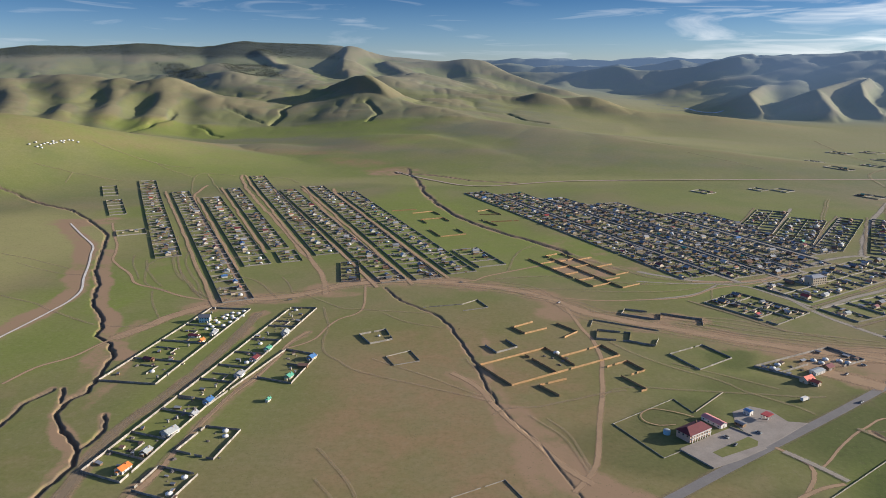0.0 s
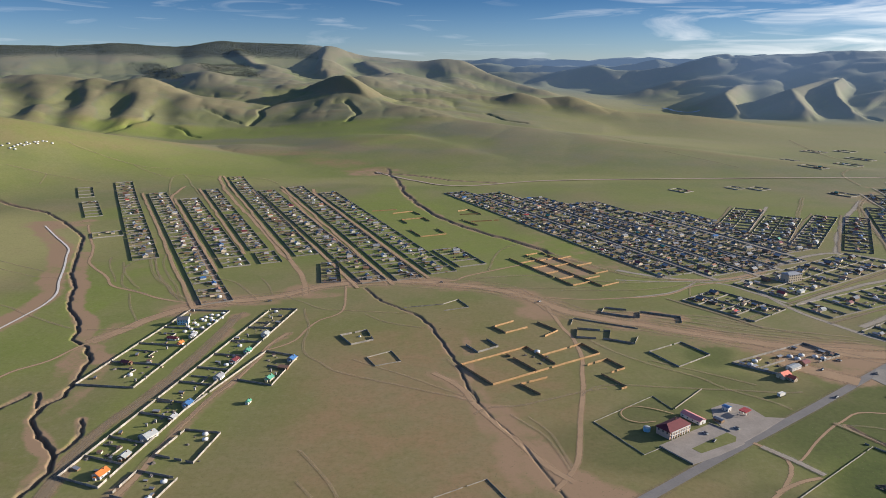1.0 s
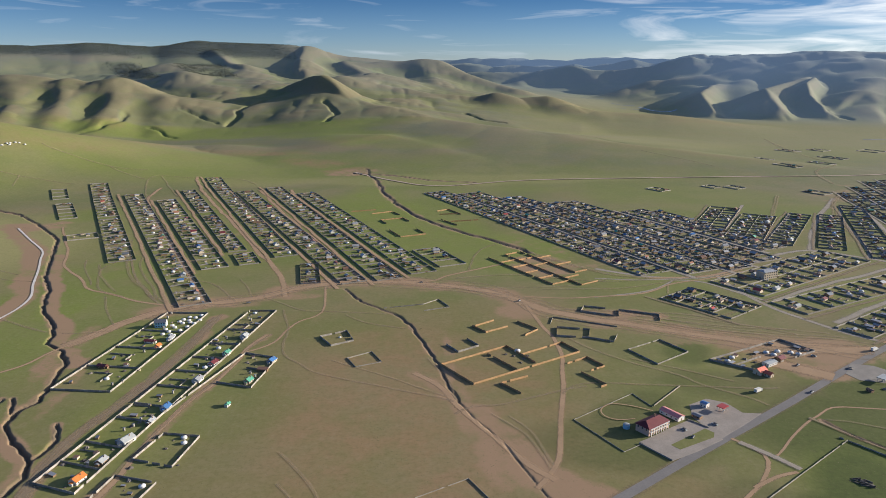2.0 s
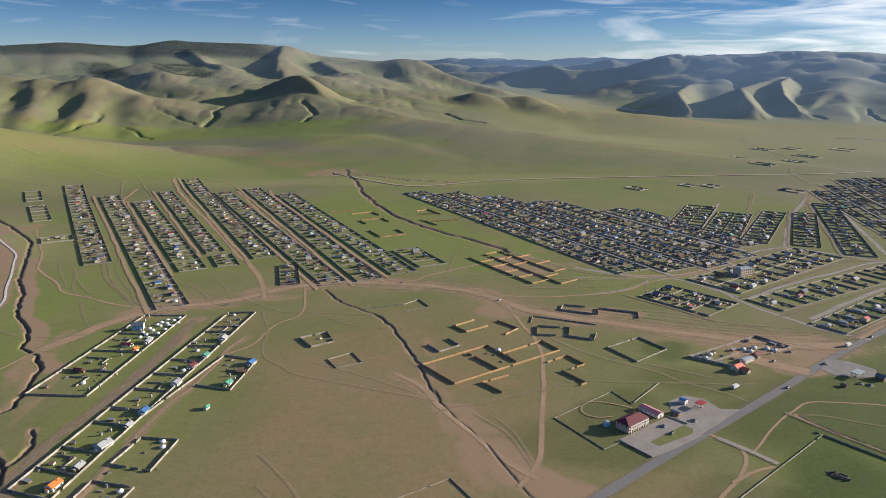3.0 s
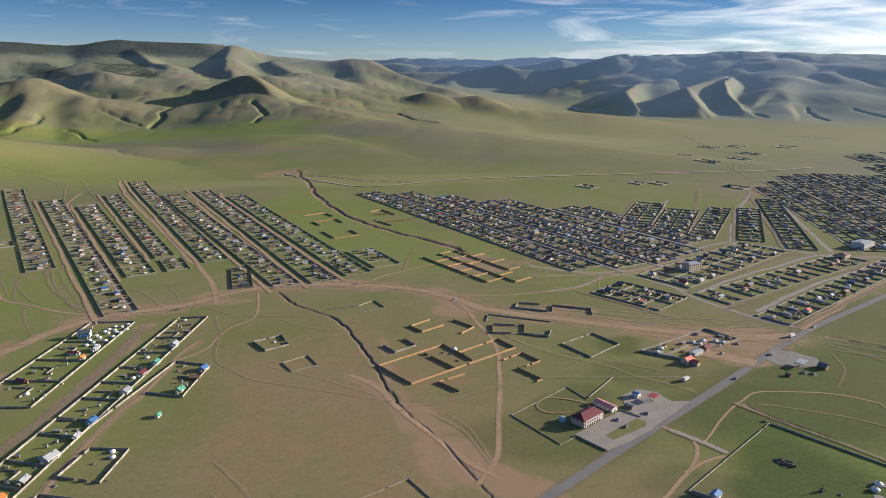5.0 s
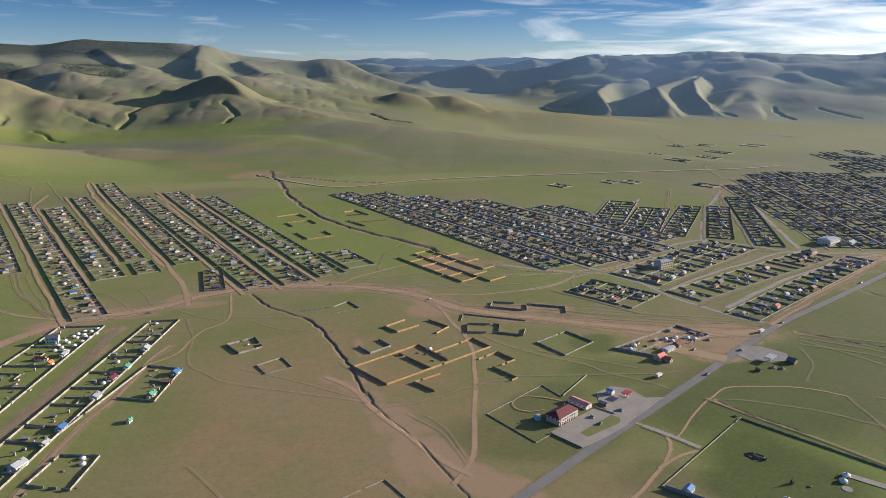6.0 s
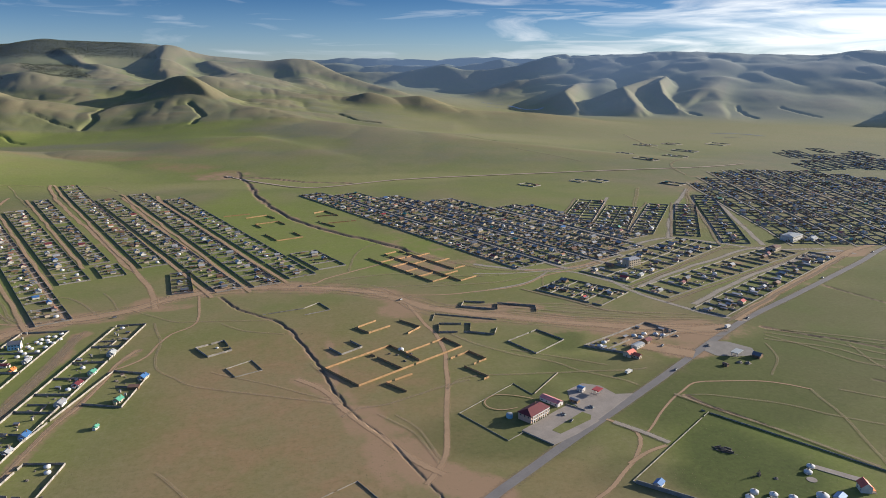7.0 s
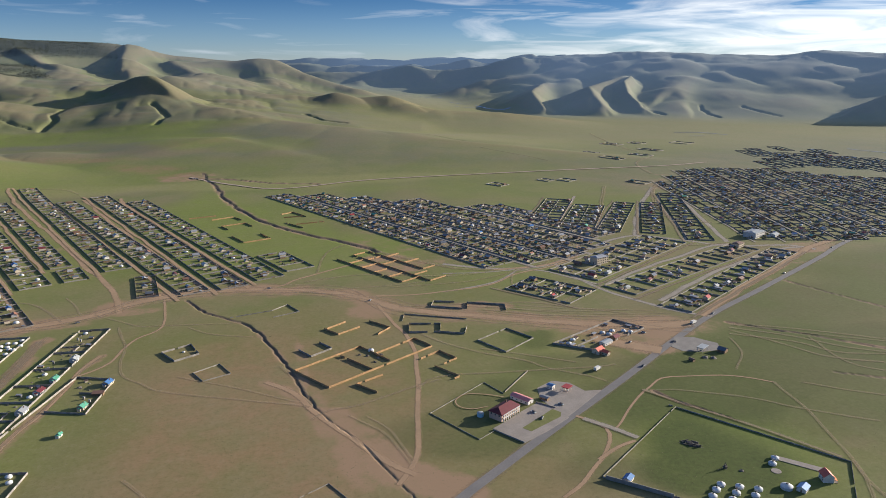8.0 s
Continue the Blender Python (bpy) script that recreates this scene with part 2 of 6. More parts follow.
# Crest lines of the hills: how wide the flank on the left and on the right of the line is, then points of
# bearing in degrees, distance, crest height and half width.
RIDGES, BLUFFS = [], []
# the low swell before the valley
RIDGES += [
    (0.6, 1.3, [(-40, 1850, 140, 260), (-31.3, 1900, 132, 210), (-29.3, 1900, 118, 180), (-27.7, 1920, 86, 160), (-25.8, 1960, 58, 150), (-23.4, 2000, 42, 150), (-20.3, 2040, 33, 150), (-17.6, 2050, 24, 150), (-15.4, 2040, 17, 150), (-13.4, 2020, 24, 150), (-10, 1950, 17, 150), (-7, 1850, 9, 150), (-5, 1750, 2, 140)]),
    (0.6, 1.6, [(-2, 2050, 40, 150), (2, 1900, 26, 150), (7, 1780, 12, 140), (11, 1700, 4, 120)]),
]
# central hill: its sharp head, its broad body, the long ridge running down east of it, and its spurs
RIDGES += [
    (1.7, 0.5, [(-11.2, 3290, 88, 90), (-8.9, 3090, 130, 100), (-6.9, 2930, 168, 95), (-6.4, 2890, 168, 90)]),
    (1.5, 2.0, [(-13.7, 2720, 44, 100), (-10.9, 2820, 62, 120), (-8.5, 2900, 82, 120), (-6.2, 2900, 96, 120)]),
    (1.3, 1.3, [(-10.9, 2800, 66, 80), (-11.2, 2680, 46, 80), (-11.8, 2560, 20, 70), (-12.0, 2500, 2, 60)]),
]
RIDGES += [
    (1.0, 1.6, [(-6.0, 3000, 128, 110), (-5.5, 2930, 122, 140), (-4.2, 2800, 100, 170), (-2.0, 2600, 80, 190), (0.7, 2450, 66, 200), (2.9, 2350, 58, 210), (5.1, 2280, 55, 210), (7.8, 2220, 50, 210), (11.7, 2150, 39, 200), (16, 2080, 25, 190), (19, 2020, 13, 180), (22, 1950, 4, 160)]),
    (1.5, 1.3, [(-6.7, 2950, 118, 120), (-7.2, 2800, 96, 120), (-7.9, 2620, 60, 110), (-8.6, 2480, 22, 100), (-9.0, 2400, 2, 80)]),
    (1.2, 1.2, [(-4.8, 2800, 90, 110), (-5.0, 2640, 62, 100), (-4.6, 2480, 24, 90), (-4.4, 2400, 4, 80)]),
]
RIDGES += [
    (1.6, 1.6, [(-6.4, 3150, 130, 150), (-5.0, 3400, 164, 200), (-2.8, 3700, 172, 240)]),
]
# western hill with the rocks on its crest
RIDGES += [
    (1.4, 1.0, [(-40, 3400, 190, 280), (-34, 3350, 186, 260), (-30, 3280, 180, 240), (-28.3, 3300, 194, 240), (-25.5, 3200, 182, 240), (-22.7, 3080, 158, 200), (-20.7, 3050, 174, 150), (-20.0, 3000, 154, 150), (-18.7, 2950, 130, 170), (-17.3, 2850, 103, 170), (-15.3, 2750, 66, 170), (-13.3, 2600, 32, 160)]),
    (1.2, 1.0, [(-20.8, 3000, 154, 120), (-20.9, 2820, 112, 110), (-21.6, 2640, 70, 100), (-22.3, 2480, 30, 90), (-22.6, 2400, 4, 70)]),
]
RIDGES += [
    (1.2, 1.0, [(-24.3, 3080, 156, 110), (-24.2, 2880, 116, 100), (-24.9, 2680, 72, 100), (-25.4, 2520, 36, 90), (-25.6, 2420, 6, 70)]),
    (1.2, 1.0, [(-27.4, 3200, 170, 120), (-27.2, 2960, 122, 110), (-27.9, 2740, 84, 100), (-28.6, 2560, 56, 90), (-29.0, 2420, 20, 80)]),
    (1.2, 1.0, [(-30.4, 3200, 164, 120), (-30.2, 2960, 124, 110), (-31.0, 2740, 88, 100), (-31.8, 2560, 64, 90)]),
    (1.2, 1.0, [(-17.6, 2870, 106, 100), (-17.4, 2720, 74, 100), (-18.1, 2580, 40, 90), (-18.8, 2470, 14, 80)]),
]
# spurs between the two and the heights
RIDGES += [
    (1.7, 1.4, [(-17, 3900, 222, 240), (-15.5, 3500, 172, 200), (-13.8, 3200, 122, 170), (-12.9, 2950, 66, 150)]),
    (1.7, 1.4, [(-12, 3950, 212, 200), (-11.2, 3600, 174, 180), (-10.3, 3300, 140, 170)]),
    (1.3, 0.5, [(-6.9, 4500, 276, 150), (-7.2, 4250, 256, 150), (-7.5, 4050, 240, 150), (-7.8, 3850, 200, 150)]),
    (1.2, 0.6, [(-13.6, 4300, 262, 120), (-13.0, 4150, 236, 110), (-12.4, 3950, 200, 110)]),
    (1.6, 1.0, [(2, 4300, 222, 180), (2.3, 4000, 165, 170), (3.2, 3700, 112, 160)]),
    (1.6, 0.8, [(-4, 4250, 240, 190), (-3.0, 3900, 180, 180), (-1.8, 3600, 128, 170)]),
]
# the skyline with its forest
RIDGES += [
    (1.0, 1.3, [(-48, 4550, 250, 420), (-32.7, 4600, 252, 400), (-30.8, 4600, 268, 400), (-29.7, 4600, 312, 400), (-28.7, 4600, 326, 400), (-25.6, 4600, 318, 400), (-22, 4600, 344, 400), (-18.2, 4600, 323, 400), (-16.6, 4600, 333, 400), (-15, 4600, 360, 400), (-13.4, 4600, 350, 380), (-8.3, 4600, 342, 340), (-7.1, 4580, 316, 280), (-5.8, 4560, 292, 250), (-4.1, 4560, 272, 240), (-1.9, 4560, 258, 240), (0, 4550, 248, 220)]),
    (1.0, 1.0, [(-1, 4300, 236, 240), (1.2, 4300, 244, 220), (3, 4280, 240, 190), (4, 4200, 208, 180), (5.2, 4100, 172, 170), (7.7, 4000, 124, 150), (9.0, 3900, 105, 130)]),
]
# easy slopes across the river
RIDGES += [
    (1.0, 2.0, [(34.0, 4050, 160, 170), (33.2, 3800, 122, 120), (33.8, 3620, 70, 100), (34.9, 3440, 22, 90)]),
    (1.6, 1.6, [(36.5, 4200, 168, 220), (36.6, 3900, 112, 170), (37.6, 3600, 46, 130), (38.2, 3400, 8, 100)]),
    (1.6, 1.6, [(41.0, 4200, 160, 240), (41.0, 3850, 92, 190), (41.8, 3500, 22, 140)]),
    (1.6, 1.6, [(25.5, 4150, 140, 120), (25.4, 3900, 78, 90), (25.6, 3650, 20, 70), (25.9, 3560, 2, 50)]),
]
# swells before the river plain
RIDGES += [
    (0.8, 1.3, [(-1.1, 3400, 112, 190), (2.0, 3300, 114, 190), (3.8, 3300, 104, 170), (5.1, 3300, 86, 150), (7.7, 3250, 110, 130), (9.0, 3250, 88, 120), (11.3, 3250, 98, 120), (12.9, 3150, 68, 150), (15.0, 3100, 50, 180), (19.4, 3080, 40, 180), (23, 3000, 12, 170)]),
    (0.9, 1.5, [(-1.1, 3000, 80, 170), (2.0, 2900, 62, 160), (4.7, 2800, 50, 150), (7.8, 2650, 34, 150), (10.0, 2500, 20, 140)]),
]
# hills across the river: bluffs that fall straight to the flat of the valley, in shade on the west
BLUFFS += [
    (1.0, 1.4, [(23.6, 4070, 138, 200), (22.9, 3820, 119, 185), (22.6, 3710, 106, 170), (23.1, 3530, 71, 120), (23.6, 3390, 39, 80), (24.0, 3300, 4, 50)]),
    (1.0, 1.5, [(29.6, 4020, 176, 240), (28.2, 3810, 152, 215), (26.9, 3640, 132, 200), (27.3, 3510, 100, 160), (28.0, 3390, 60, 110), (29.1, 3260, 5, 60)]),
    (0.8, 1.5, [(30.0, 3920, 174, 150), (29.5, 3770, 156, 135), (29.8, 3610, 105, 110), (31.2, 3410, 45, 90), (32.2, 3280, 4, 60)]),
    (1.0, 1.2, [(52, 3610, 154, 260), (47.4, 3530, 134, 220), (46.0, 3450, 92, 150), (44.6, 3350, 39, 90), (43.8, 3290, 4, 60)]),
]
# low river terraces
BLUFFS += [
    (3.0, 0.9, [(36.1, 3400, 2, 26), (36.9, 3390, 13, 30), (38.0, 3370, 11, 30), (38.8, 3350, 2, 26)]),
    (3.0, 0.9, [(39.8, 3300, 2, 24), (41.0, 3260, 10, 26), (43.2, 3170, 12, 28), (44.6, 3110, 2, 24)]),
    (3.0, 0.9, [(16.4, 3900, 2, 24), (17.4, 3860, 14, 28), (19.4, 3840, 8, 26), (20.2, 3830, 2, 24)]),
]
RIDGES += [
    (1.0, 1.8, [(17.6, 4250, 112, 110), (19.0, 4300, 140, 130), (20.8, 4320, 150, 150), (23, 4350, 160, 170), (25.1, 4350, 166, 180), (29.3, 4400, 190, 210), (34, 4400, 205, 220), (42, 4350, 185, 220), (48, 4350, 200, 220)]),
    (1.0, 1.7, [(22.5, 4750, 258, 220), (23.7, 4750, 270, 260), (27.1, 4750, 296, 320), (31.6, 4750, 314, 330), (35.6, 4750, 290, 330), (40, 4750, 288, 330), (42.8, 4750, 304, 330), (46.4, 4750, 298, 330), (60, 4700, 320, 400)]),
]
# far down the valley
RIDGES += [
    (1.2, 0.9, [(9.4, 4520, 126, 90), (11.2, 4650, 184, 110), (13.3, 4680, 210, 120), (14.2, 4600, 160, 90)]),
    (1.2, 0.9, [(14.8, 4620, 150, 90), (16.4, 4720, 198, 120), (17.7, 4750, 224, 140), (19.2, 4650, 182, 110), (21, 4700, 228, 160)]),
    (1.0, 1.0, [(5.1, 4650, 176, 55), (7.2, 4650, 186, 60), (9.4, 4650, 188, 60), (11.1, 4650, 172, 55), (12.5, 4650, 198, 60), (13.5, 4650, 206, 60), (15.6, 4650, 178, 55), (17.8, 4650, 206, 65), (19, 4650, 200, 65), (20.3, 4650, 220, 70), (21.8, 4650, 232, 80)]),
]
RIDGES += [
    (1.0, 1.0, [(-0.2, 4780, 226, 55), (2.9, 4780, 234, 55), (5, 4780, 242, 55), (7.2, 4780, 222, 50), (9.3, 4780, 230, 50), (11.4, 4780, 236, 50), (14.8, 4780, 230, 50), (17.6, 4780, 246, 55), (19.9, 4780, 242, 60), (22.5, 4780, 254, 70)]),
    (1.0, 1.0, [(-3.7, 4930, 264, 60), (0.7, 4930, 253, 60), (3.3, 4930, 258, 60), (6.1, 4930, 275, 60), (8.9, 4930, 274, 60), (11.4, 4930, 266, 60), (13.5, 4930, 260, 60), (15.5, 4930, 273, 60), (17.1, 4930, 280, 60), (19.5, 4930, 273, 60), (25.1, 4930, 274, 60)]),
]

# The gully along the western rows, the flood channel beside it, and the wash south of the plots.
WEST_GULLY = [(-628, 1190), (-560, 1110), (-484, 1009), (-477, 992), (-448, 913), (-414, 820), (-384, 767), (-375, 734), (-357, 697), (-334, 663), (-318, 632), (-314, 611), (-292, 591), (-279, 565), (-275, 537), (-269, 510), (-269, 496), (-276, 482), (-272, 460), (-261, 444), (-244, 425), (-234, 414), (-228, 394), (-231, 379), (-232, 360), (-226, 320)]
CHANNEL = [(-573, 1080), (-520, 1006), (-474, 943), (-455, 898), (-433, 845), (-413, 792), (-393, 744), (-388, 706), (-390, 680), (-393, 652), (-399, 606), (-408, 540)]
WASH = [(7, 532), (29, 502), (39, 472), (59, 429), (75, 392), (88, 374), (98, 350)]
# Lines of open soil: centre line, where it stays bare, where it ends, weight.
SOIL = [
    ([(x + 8, y) for x, y in WEST_GULLY[4:14]], 5, 13, 0.95), ([(x - 3, y) for x, y in WEST_GULLY[13:]], 2, 8, 0.8), ([(x - 9, y) for x, y in CHANNEL], 7, 20, 0.95), (WASH, 3, 13, 0.8), ([(x + 12, y - 4) for x, y in WASH[2:]], 3, 14, 0.75),
    ([(76, 384), (90, 366), (110, 352)], 9, 24, 1.0), ([(-217, 360), (-221, 402), (-218, 441), (-207, 483), (-196, 539), (-187, 604), (-180, 672)], 3, 11, 0.8), ([(-180, 360), (-169, 418), (-161, 469), (-149, 523), (-134, 594), (-124, 622)], 2, 7, 0.6), ([(-573, 1080), (-523, 1114)], 6, 26, 0.8), ([(-80, 766), (30, 779), (124, 700), (260, 602)], 8, 26, 0.5),
]

# Eroded watercourses: centre line, half width, depth.
GULLIES = [
    ([(438, 552), (465, 526), (490, 504), (510, 480), (531, 459), (600, 390)], 1.2, 1.0),
    ([(289, 438), (296, 419), (318, 386)], 0.9, 0.8),
    ([(448, 430), (500, 395), (560, 350)], 0.9, 0.7),
    ([(590, 652), (602, 609), (622, 546), (645, 480)], 1.2, 0.9),
    ([(-304, 420), (-302, 445), (-306, 477), (-296, 502)], 1.5, 1.8),
    (WEST_GULLY[:13], 1.7, 2.4),
    (WEST_GULLY[12:], 1.8, 2.6),
    ([(-289, 503), (-278, 480)], 1.4, 1.8),
    ([(-238, 460), (-229, 437), (-229, 422), (-234, 414)], 1.5, 1.8),
]
GULLIES += [
    ([(-64, 756), (-45, 715), (-25, 690), (-6, 668), (6, 641), (9, 625), (16, 599), (26, 555), (33, 511), (39, 481)], 1.5, 0.95),
    ([(39, 481), (48, 453), (62, 424), (70, 397), (78, 367), (86, 340)], 0.8, 0.45),
    ([(-80, 1640), (-73, 1567), (-52, 1500), (-45, 1430), (-37, 1367), (-12, 1255), (15, 1163), (32, 1120), (57, 1069), (95, 1010), (130, 969), (166, 902)], 3.5, 1.5),
    ([(-860, 1325), (-787, 1299), (-726, 1255), (-619, 1181)], 2.5, 2.5),
    ([(-105, 1590), (-20, 1560), (60, 1500), (150, 1470)], 3.5, 1.6),
]
GULLIES += [
    ([polar(-10.6, 2960), polar(-11.4, 2850), polar(-12.6, 2740), polar(-12.5, 2650), polar(-13.3, 2560)], 17, 9),
    ([polar(-5.9, 2720), polar(-5.5, 2630), polar(-5.3, 2540), polar(-6.0, 2430)], 14, 7),
    ([polar(-20.2, 2720), polar(-20.9, 2620), polar(-22.4, 2520), polar(-24.0, 2440)], 15, 7),
    ([polar(4.9, 2790), polar(6.4, 2660), polar(8.0, 2580)], 13, 6),
    ([polar(12.6, 2300), polar(15.0, 2200), polar(18, 2050)], 7, 2),
    ([polar(-16.4, 2760), polar(-15.2, 2680), polar(-14.0, 2600)], 12, 5),
    ([polar(-18.9, 2560), polar(-18.0, 2480), polar(-17.0, 2420)], 12, 4),
    ([polar(30.4, 3560), polar(31.2, 3440), polar(32.6, 3330)], 14, 7),
    ([polar(34.9, 3580), polar(35.6, 3450), polar(36.4, 3330)], 14, 7),
    ([polar(37.9, 3560), polar(39.2, 3450), polar(40.6, 3380)], 12, 5),
]
# Where grass is dry, where it is green, where the soil lies open: x, y, radius across, radius along, weight.
DRY = [(10, 480, 110, 180, 0.8), (-40, 330, 150, 90, 0.55), (-700, 1880, 180, 36, 0.5), (-480, 1870, 160, 36, 0.5), (-330, 1820, 120, 36, 0.6), (-200, 1720, 90, 36, 0.7), (-130, 1640, 50, 30, 0.8), (60, 650, 120, 60, 0.35), (-420, 1900, 500, 50, 0.3), (-900, 2050, 600, 70, 0.35), (120, 350, 60, 60, 0.5), (300, 560, 60, 40, 0.5)]
LUSH = [
    (-345, 720, 34, 70, 1.0),
    (-320, 850, 40, 60, 0.9),
    (-420, 830, 14, 50, 0.8),
    (-300, 1080, 190, 330, 0.55),
    (-230, 620, 40, 60, 0.7),
    (60, 960, 60, 110, 0.9),
    (-500, 1170, 60, 60, 0.7),
    (120, 900, 90, 120, 0.9),
    (-300, 640, 60, 80, 0.5),
    (300, 760, 90, 50, 0.6),
    (-520, 1640, 560, 190, 0.8),
    (-900, 1450, 260, 200, 0.6),
    (60, 1000, 60, 200, 0.8),
    (560, 1120, 250, 110, 0.5),
    (-260, 2280, 170, 190, 0.9),
    (-120, 2080, 150, 180, 0.85),
    (60, 1950, 150, 110, 0.6),
    (-40, 1130, 120, 330, 0.95),
]
LUSH += [
    (110, 1250, 90, 160, 0.7),
    (30, 900, 80, 90, 0.6),
    (-640, 1700, 300, 200, 0.6),
    (500, 1300, 200, 120, 0.6),
    (330, 900, 60, 200, 0.3),
    (-400, 620, 130, 130, 0.8),
    (-340, 800, 90, 160, 0.7),
    (-600, 2350, 700, 120, 1.0),
    (-250, 1700, 500, 160, 0.6),
    (300, 1500, 500, 180, 0.55),
    (290, 350, 75, 60, 0.95),
    (-190, 520, 60, 170, 0.5),
    (900, 1900, 500, 300, 0.4),
    (250, 560, 60, 40, 0.4),
    (500, 700, 140, 60, 0.5),
]
STRAW = [(900, 2600, 500, 700, 0.42), (1500, 2600, 600, 900, 0.42), (2200, 2600, 700, 900, 0.42), (1400, 3600, 900, 600, 0.42), (2600, 3200, 600, 700, 0.42), (-640, 900, 200, 270, 0.9), (-520, 600, 130, 130, 0.6), (-1000, 1850, 260, 130, 0.5), (60, 1500, 500, 60, 0.35)]
TALL = [(560, 590, 190, 80, 0.5), (820, 640, 220, 120, 0.5), (330, 470, 70, 40, 0.5), (520, 400, 200, 90, 0.5), (285, 350, 60, 55, 0.95), (250, 340, 50, 30, 0.9), (330, 430, 120, 60, 0.75), (470, 470, 190, 80, 0.65), (130, 420, 60, 40, 0.5), (230, 500, 60, 30, 0.4), (190, 350, 40, 25, 0.4), (150, 455, 32, 34, 0.6), (220, 565, 24, 24, 0.6), (65, 1000, 10, 10, 0.1)]
BARE = [
    (720, 770, 40, 22, 0.8),
    (84, 350, 30, 40, 0.45),
    (60, 405, 16, 50, 0.75),
    (46, 470, 9, 50, 0.7),
    (38, 560, 6, 60, 0.6),
    (-262, 520, 8, 60, 0.5),
    (290, 590, 70, 20, 0.6),
    (342, 530, 34, 36, 1.0),
    (365, 548, 34, 22, 1.0),
    (-560, 1085, 60, 30, 0.8),
    (-105, 1600, 70, 45, 0.7),
    (200, 660, 60, 22, 0.6),
    (0, 775, 70, 14, 0.7),
    (-180, 712, 40, 16, 0.8),
    (-280, 1080, 170, 300, 0.2),
    (260, 1000, 130, 230, 0.3),
    (880, 1150, 170, 270, 0.36),
    (560, 740, 150, 70, 0.3),
]
BARE += [
    (168, 842, 46, 56, 0.75),
    (-120, 735, 40, 14, 0.7),
    (120, 680, 40, 24, 0.6),
    (340, 575, 70, 10, 0.8),
    (560, 665, 160, 9, 0.3),
    (740, 785, 50, 16, 0.8),
    (-290, 585, 14, 70, 0.6),
    (175, 840, 35, 50, 0.5),
]

# the broad way worn by cars between the quarters
CORRIDOR = [(-297, 605), (-245, 690), (-197, 714), (-153, 732), (-116, 764), (-54, 784), (-15, 780), (42, 765), (101, 733), (124, 698), (153, 668), (200, 638), (260, 602), (312, 582), (346, 573), (405, 560)]


def segment_distance(x, y, p, q):
    dx, dy = q[0] - p[0], q[1] - p[1]
    t = np.clip(((x - p[0]) * dx + (y - p[1]) * dy) / (dx * dx + dy * dy), 0, 1)
    return np.hypot(x - p[0] - t * dx, y - p[1] - t * dy), t


def hills(x, y):
    r, az = np.hypot(x, y), np.degrees(np.arctan2(x, y))
    wx = x + 45 * fractal(x, y, 420, 3, 5)
    wy = y + 45 * fractal(x, y, 420, 3, 11)
    plain = 125 * np.clip((r - 3650) / 1100, 0, None) ** 1.2
    # long even slopes from the plain up to the high ground
    start = np.interp(az, [-180, -60, -40, -14, -10, -5, 0, 6, 14, 20, 60], [2600, 2450, 2420, 2420, 2360, 2180, 2050, 2000, 2150, 2800, 3500])
    rise = np.interp(az, [-180, -60, -40, -12, -6, 0, 6, 14, 22, 60], [0.04, 0.06, 0.17, 0.17, 0.145, 0.115, 0.07, 0.035, 0.01, 0.01])
    upland = 225 * (1 - np.exp(-rise * np.clip(r - start, 0, None) / 225))
    total = (np.maximum(plain, upland) + 1e-3) ** 6
    for kind, table in (("soft", RIDGES), ("bluff", BLUFFS)):
        for left, right, ridge in table:
            best = np.zeros_like(x)
            pts = [(*polar(a, d), h, w) for a, d, h, w in ridge]
            bend = 1.0 if kind == "soft" else 0.12
            lx, ly = x + bend * (wx - x), y + bend * (wy - y)
            for p, q in zip(pts[:-1], pts[1:]):
                d, t = segment_distance(lx, ly, p, q)
                h, w = p[2] + t * (q[2] - p[2]), p[3] + t * (q[3] - p[3])
                turned = (q[0] - p[0]) * (ly - p[1]) - (q[1] - p[1]) * (lx - p[0])
                side = turned / (math.dist(p[:2], q[:2]) * w)
                reach = w * (right + (left - right) * step01(side, -0.3, 0.3))
                if kind == "soft":
                    best = np.maximum(best, h * np.exp(-0.9 * np.power(d / (1.3 * reach), 1.7)))
                else:
                    best = np.maximum(best, h * (np.clip(1.04 - np.sqrt((d / reach) ** 2 + 0.0016), 0, 1)))
            total = total + best**6
    z = total ** (1 / 6)
    # rounded spurs between sharp little valleys
    rough = step01(r, 2150, 2700) * (1 - step01(r, 4000, 4350)) * np.clip(z / 90, 0, 1) * (1 - 0.75 * step01(az, 2, 9))
    z = z + rough * (26 * np.abs(fractal(wx, wy, 560, 2, 61)) + 15 * np.abs(fractal(wx, wy, 240, 2, 67)) + 4 * np.abs(lattice_noise(wx / 60, wy / 60, 69)) - 11)
    beyond = step01(r, 3850, 4150) * step01(az, 15, 21)
    z = z + beyond * (44 * np.abs(fractal(wx, wy, 560, 2, 63)) + 22 * np.abs(fractal(wx, wy, 240, 2, 65)) - 18) * (1 - step01(r, 4500, 4720))
    z = z + np.clip(z, 0, 60) * 0.07 * fractal(x, y, 520, 4, 31) * step01(3900 - r, -300, 300)
    z = z + step01(r, 4350, 4650) * (16 * fractal(x, y, 420, 4, 77, True) + 8 * fractal(x, y, 150, 3, 79)) * (1 - 0.6 * (1 - step01(az, -8, 2))) * (1 - 0.45 * step01(az, -2, 3) * (1 - step01(az, 19, 23)))
    return z * step01(r, 1400, 1850)


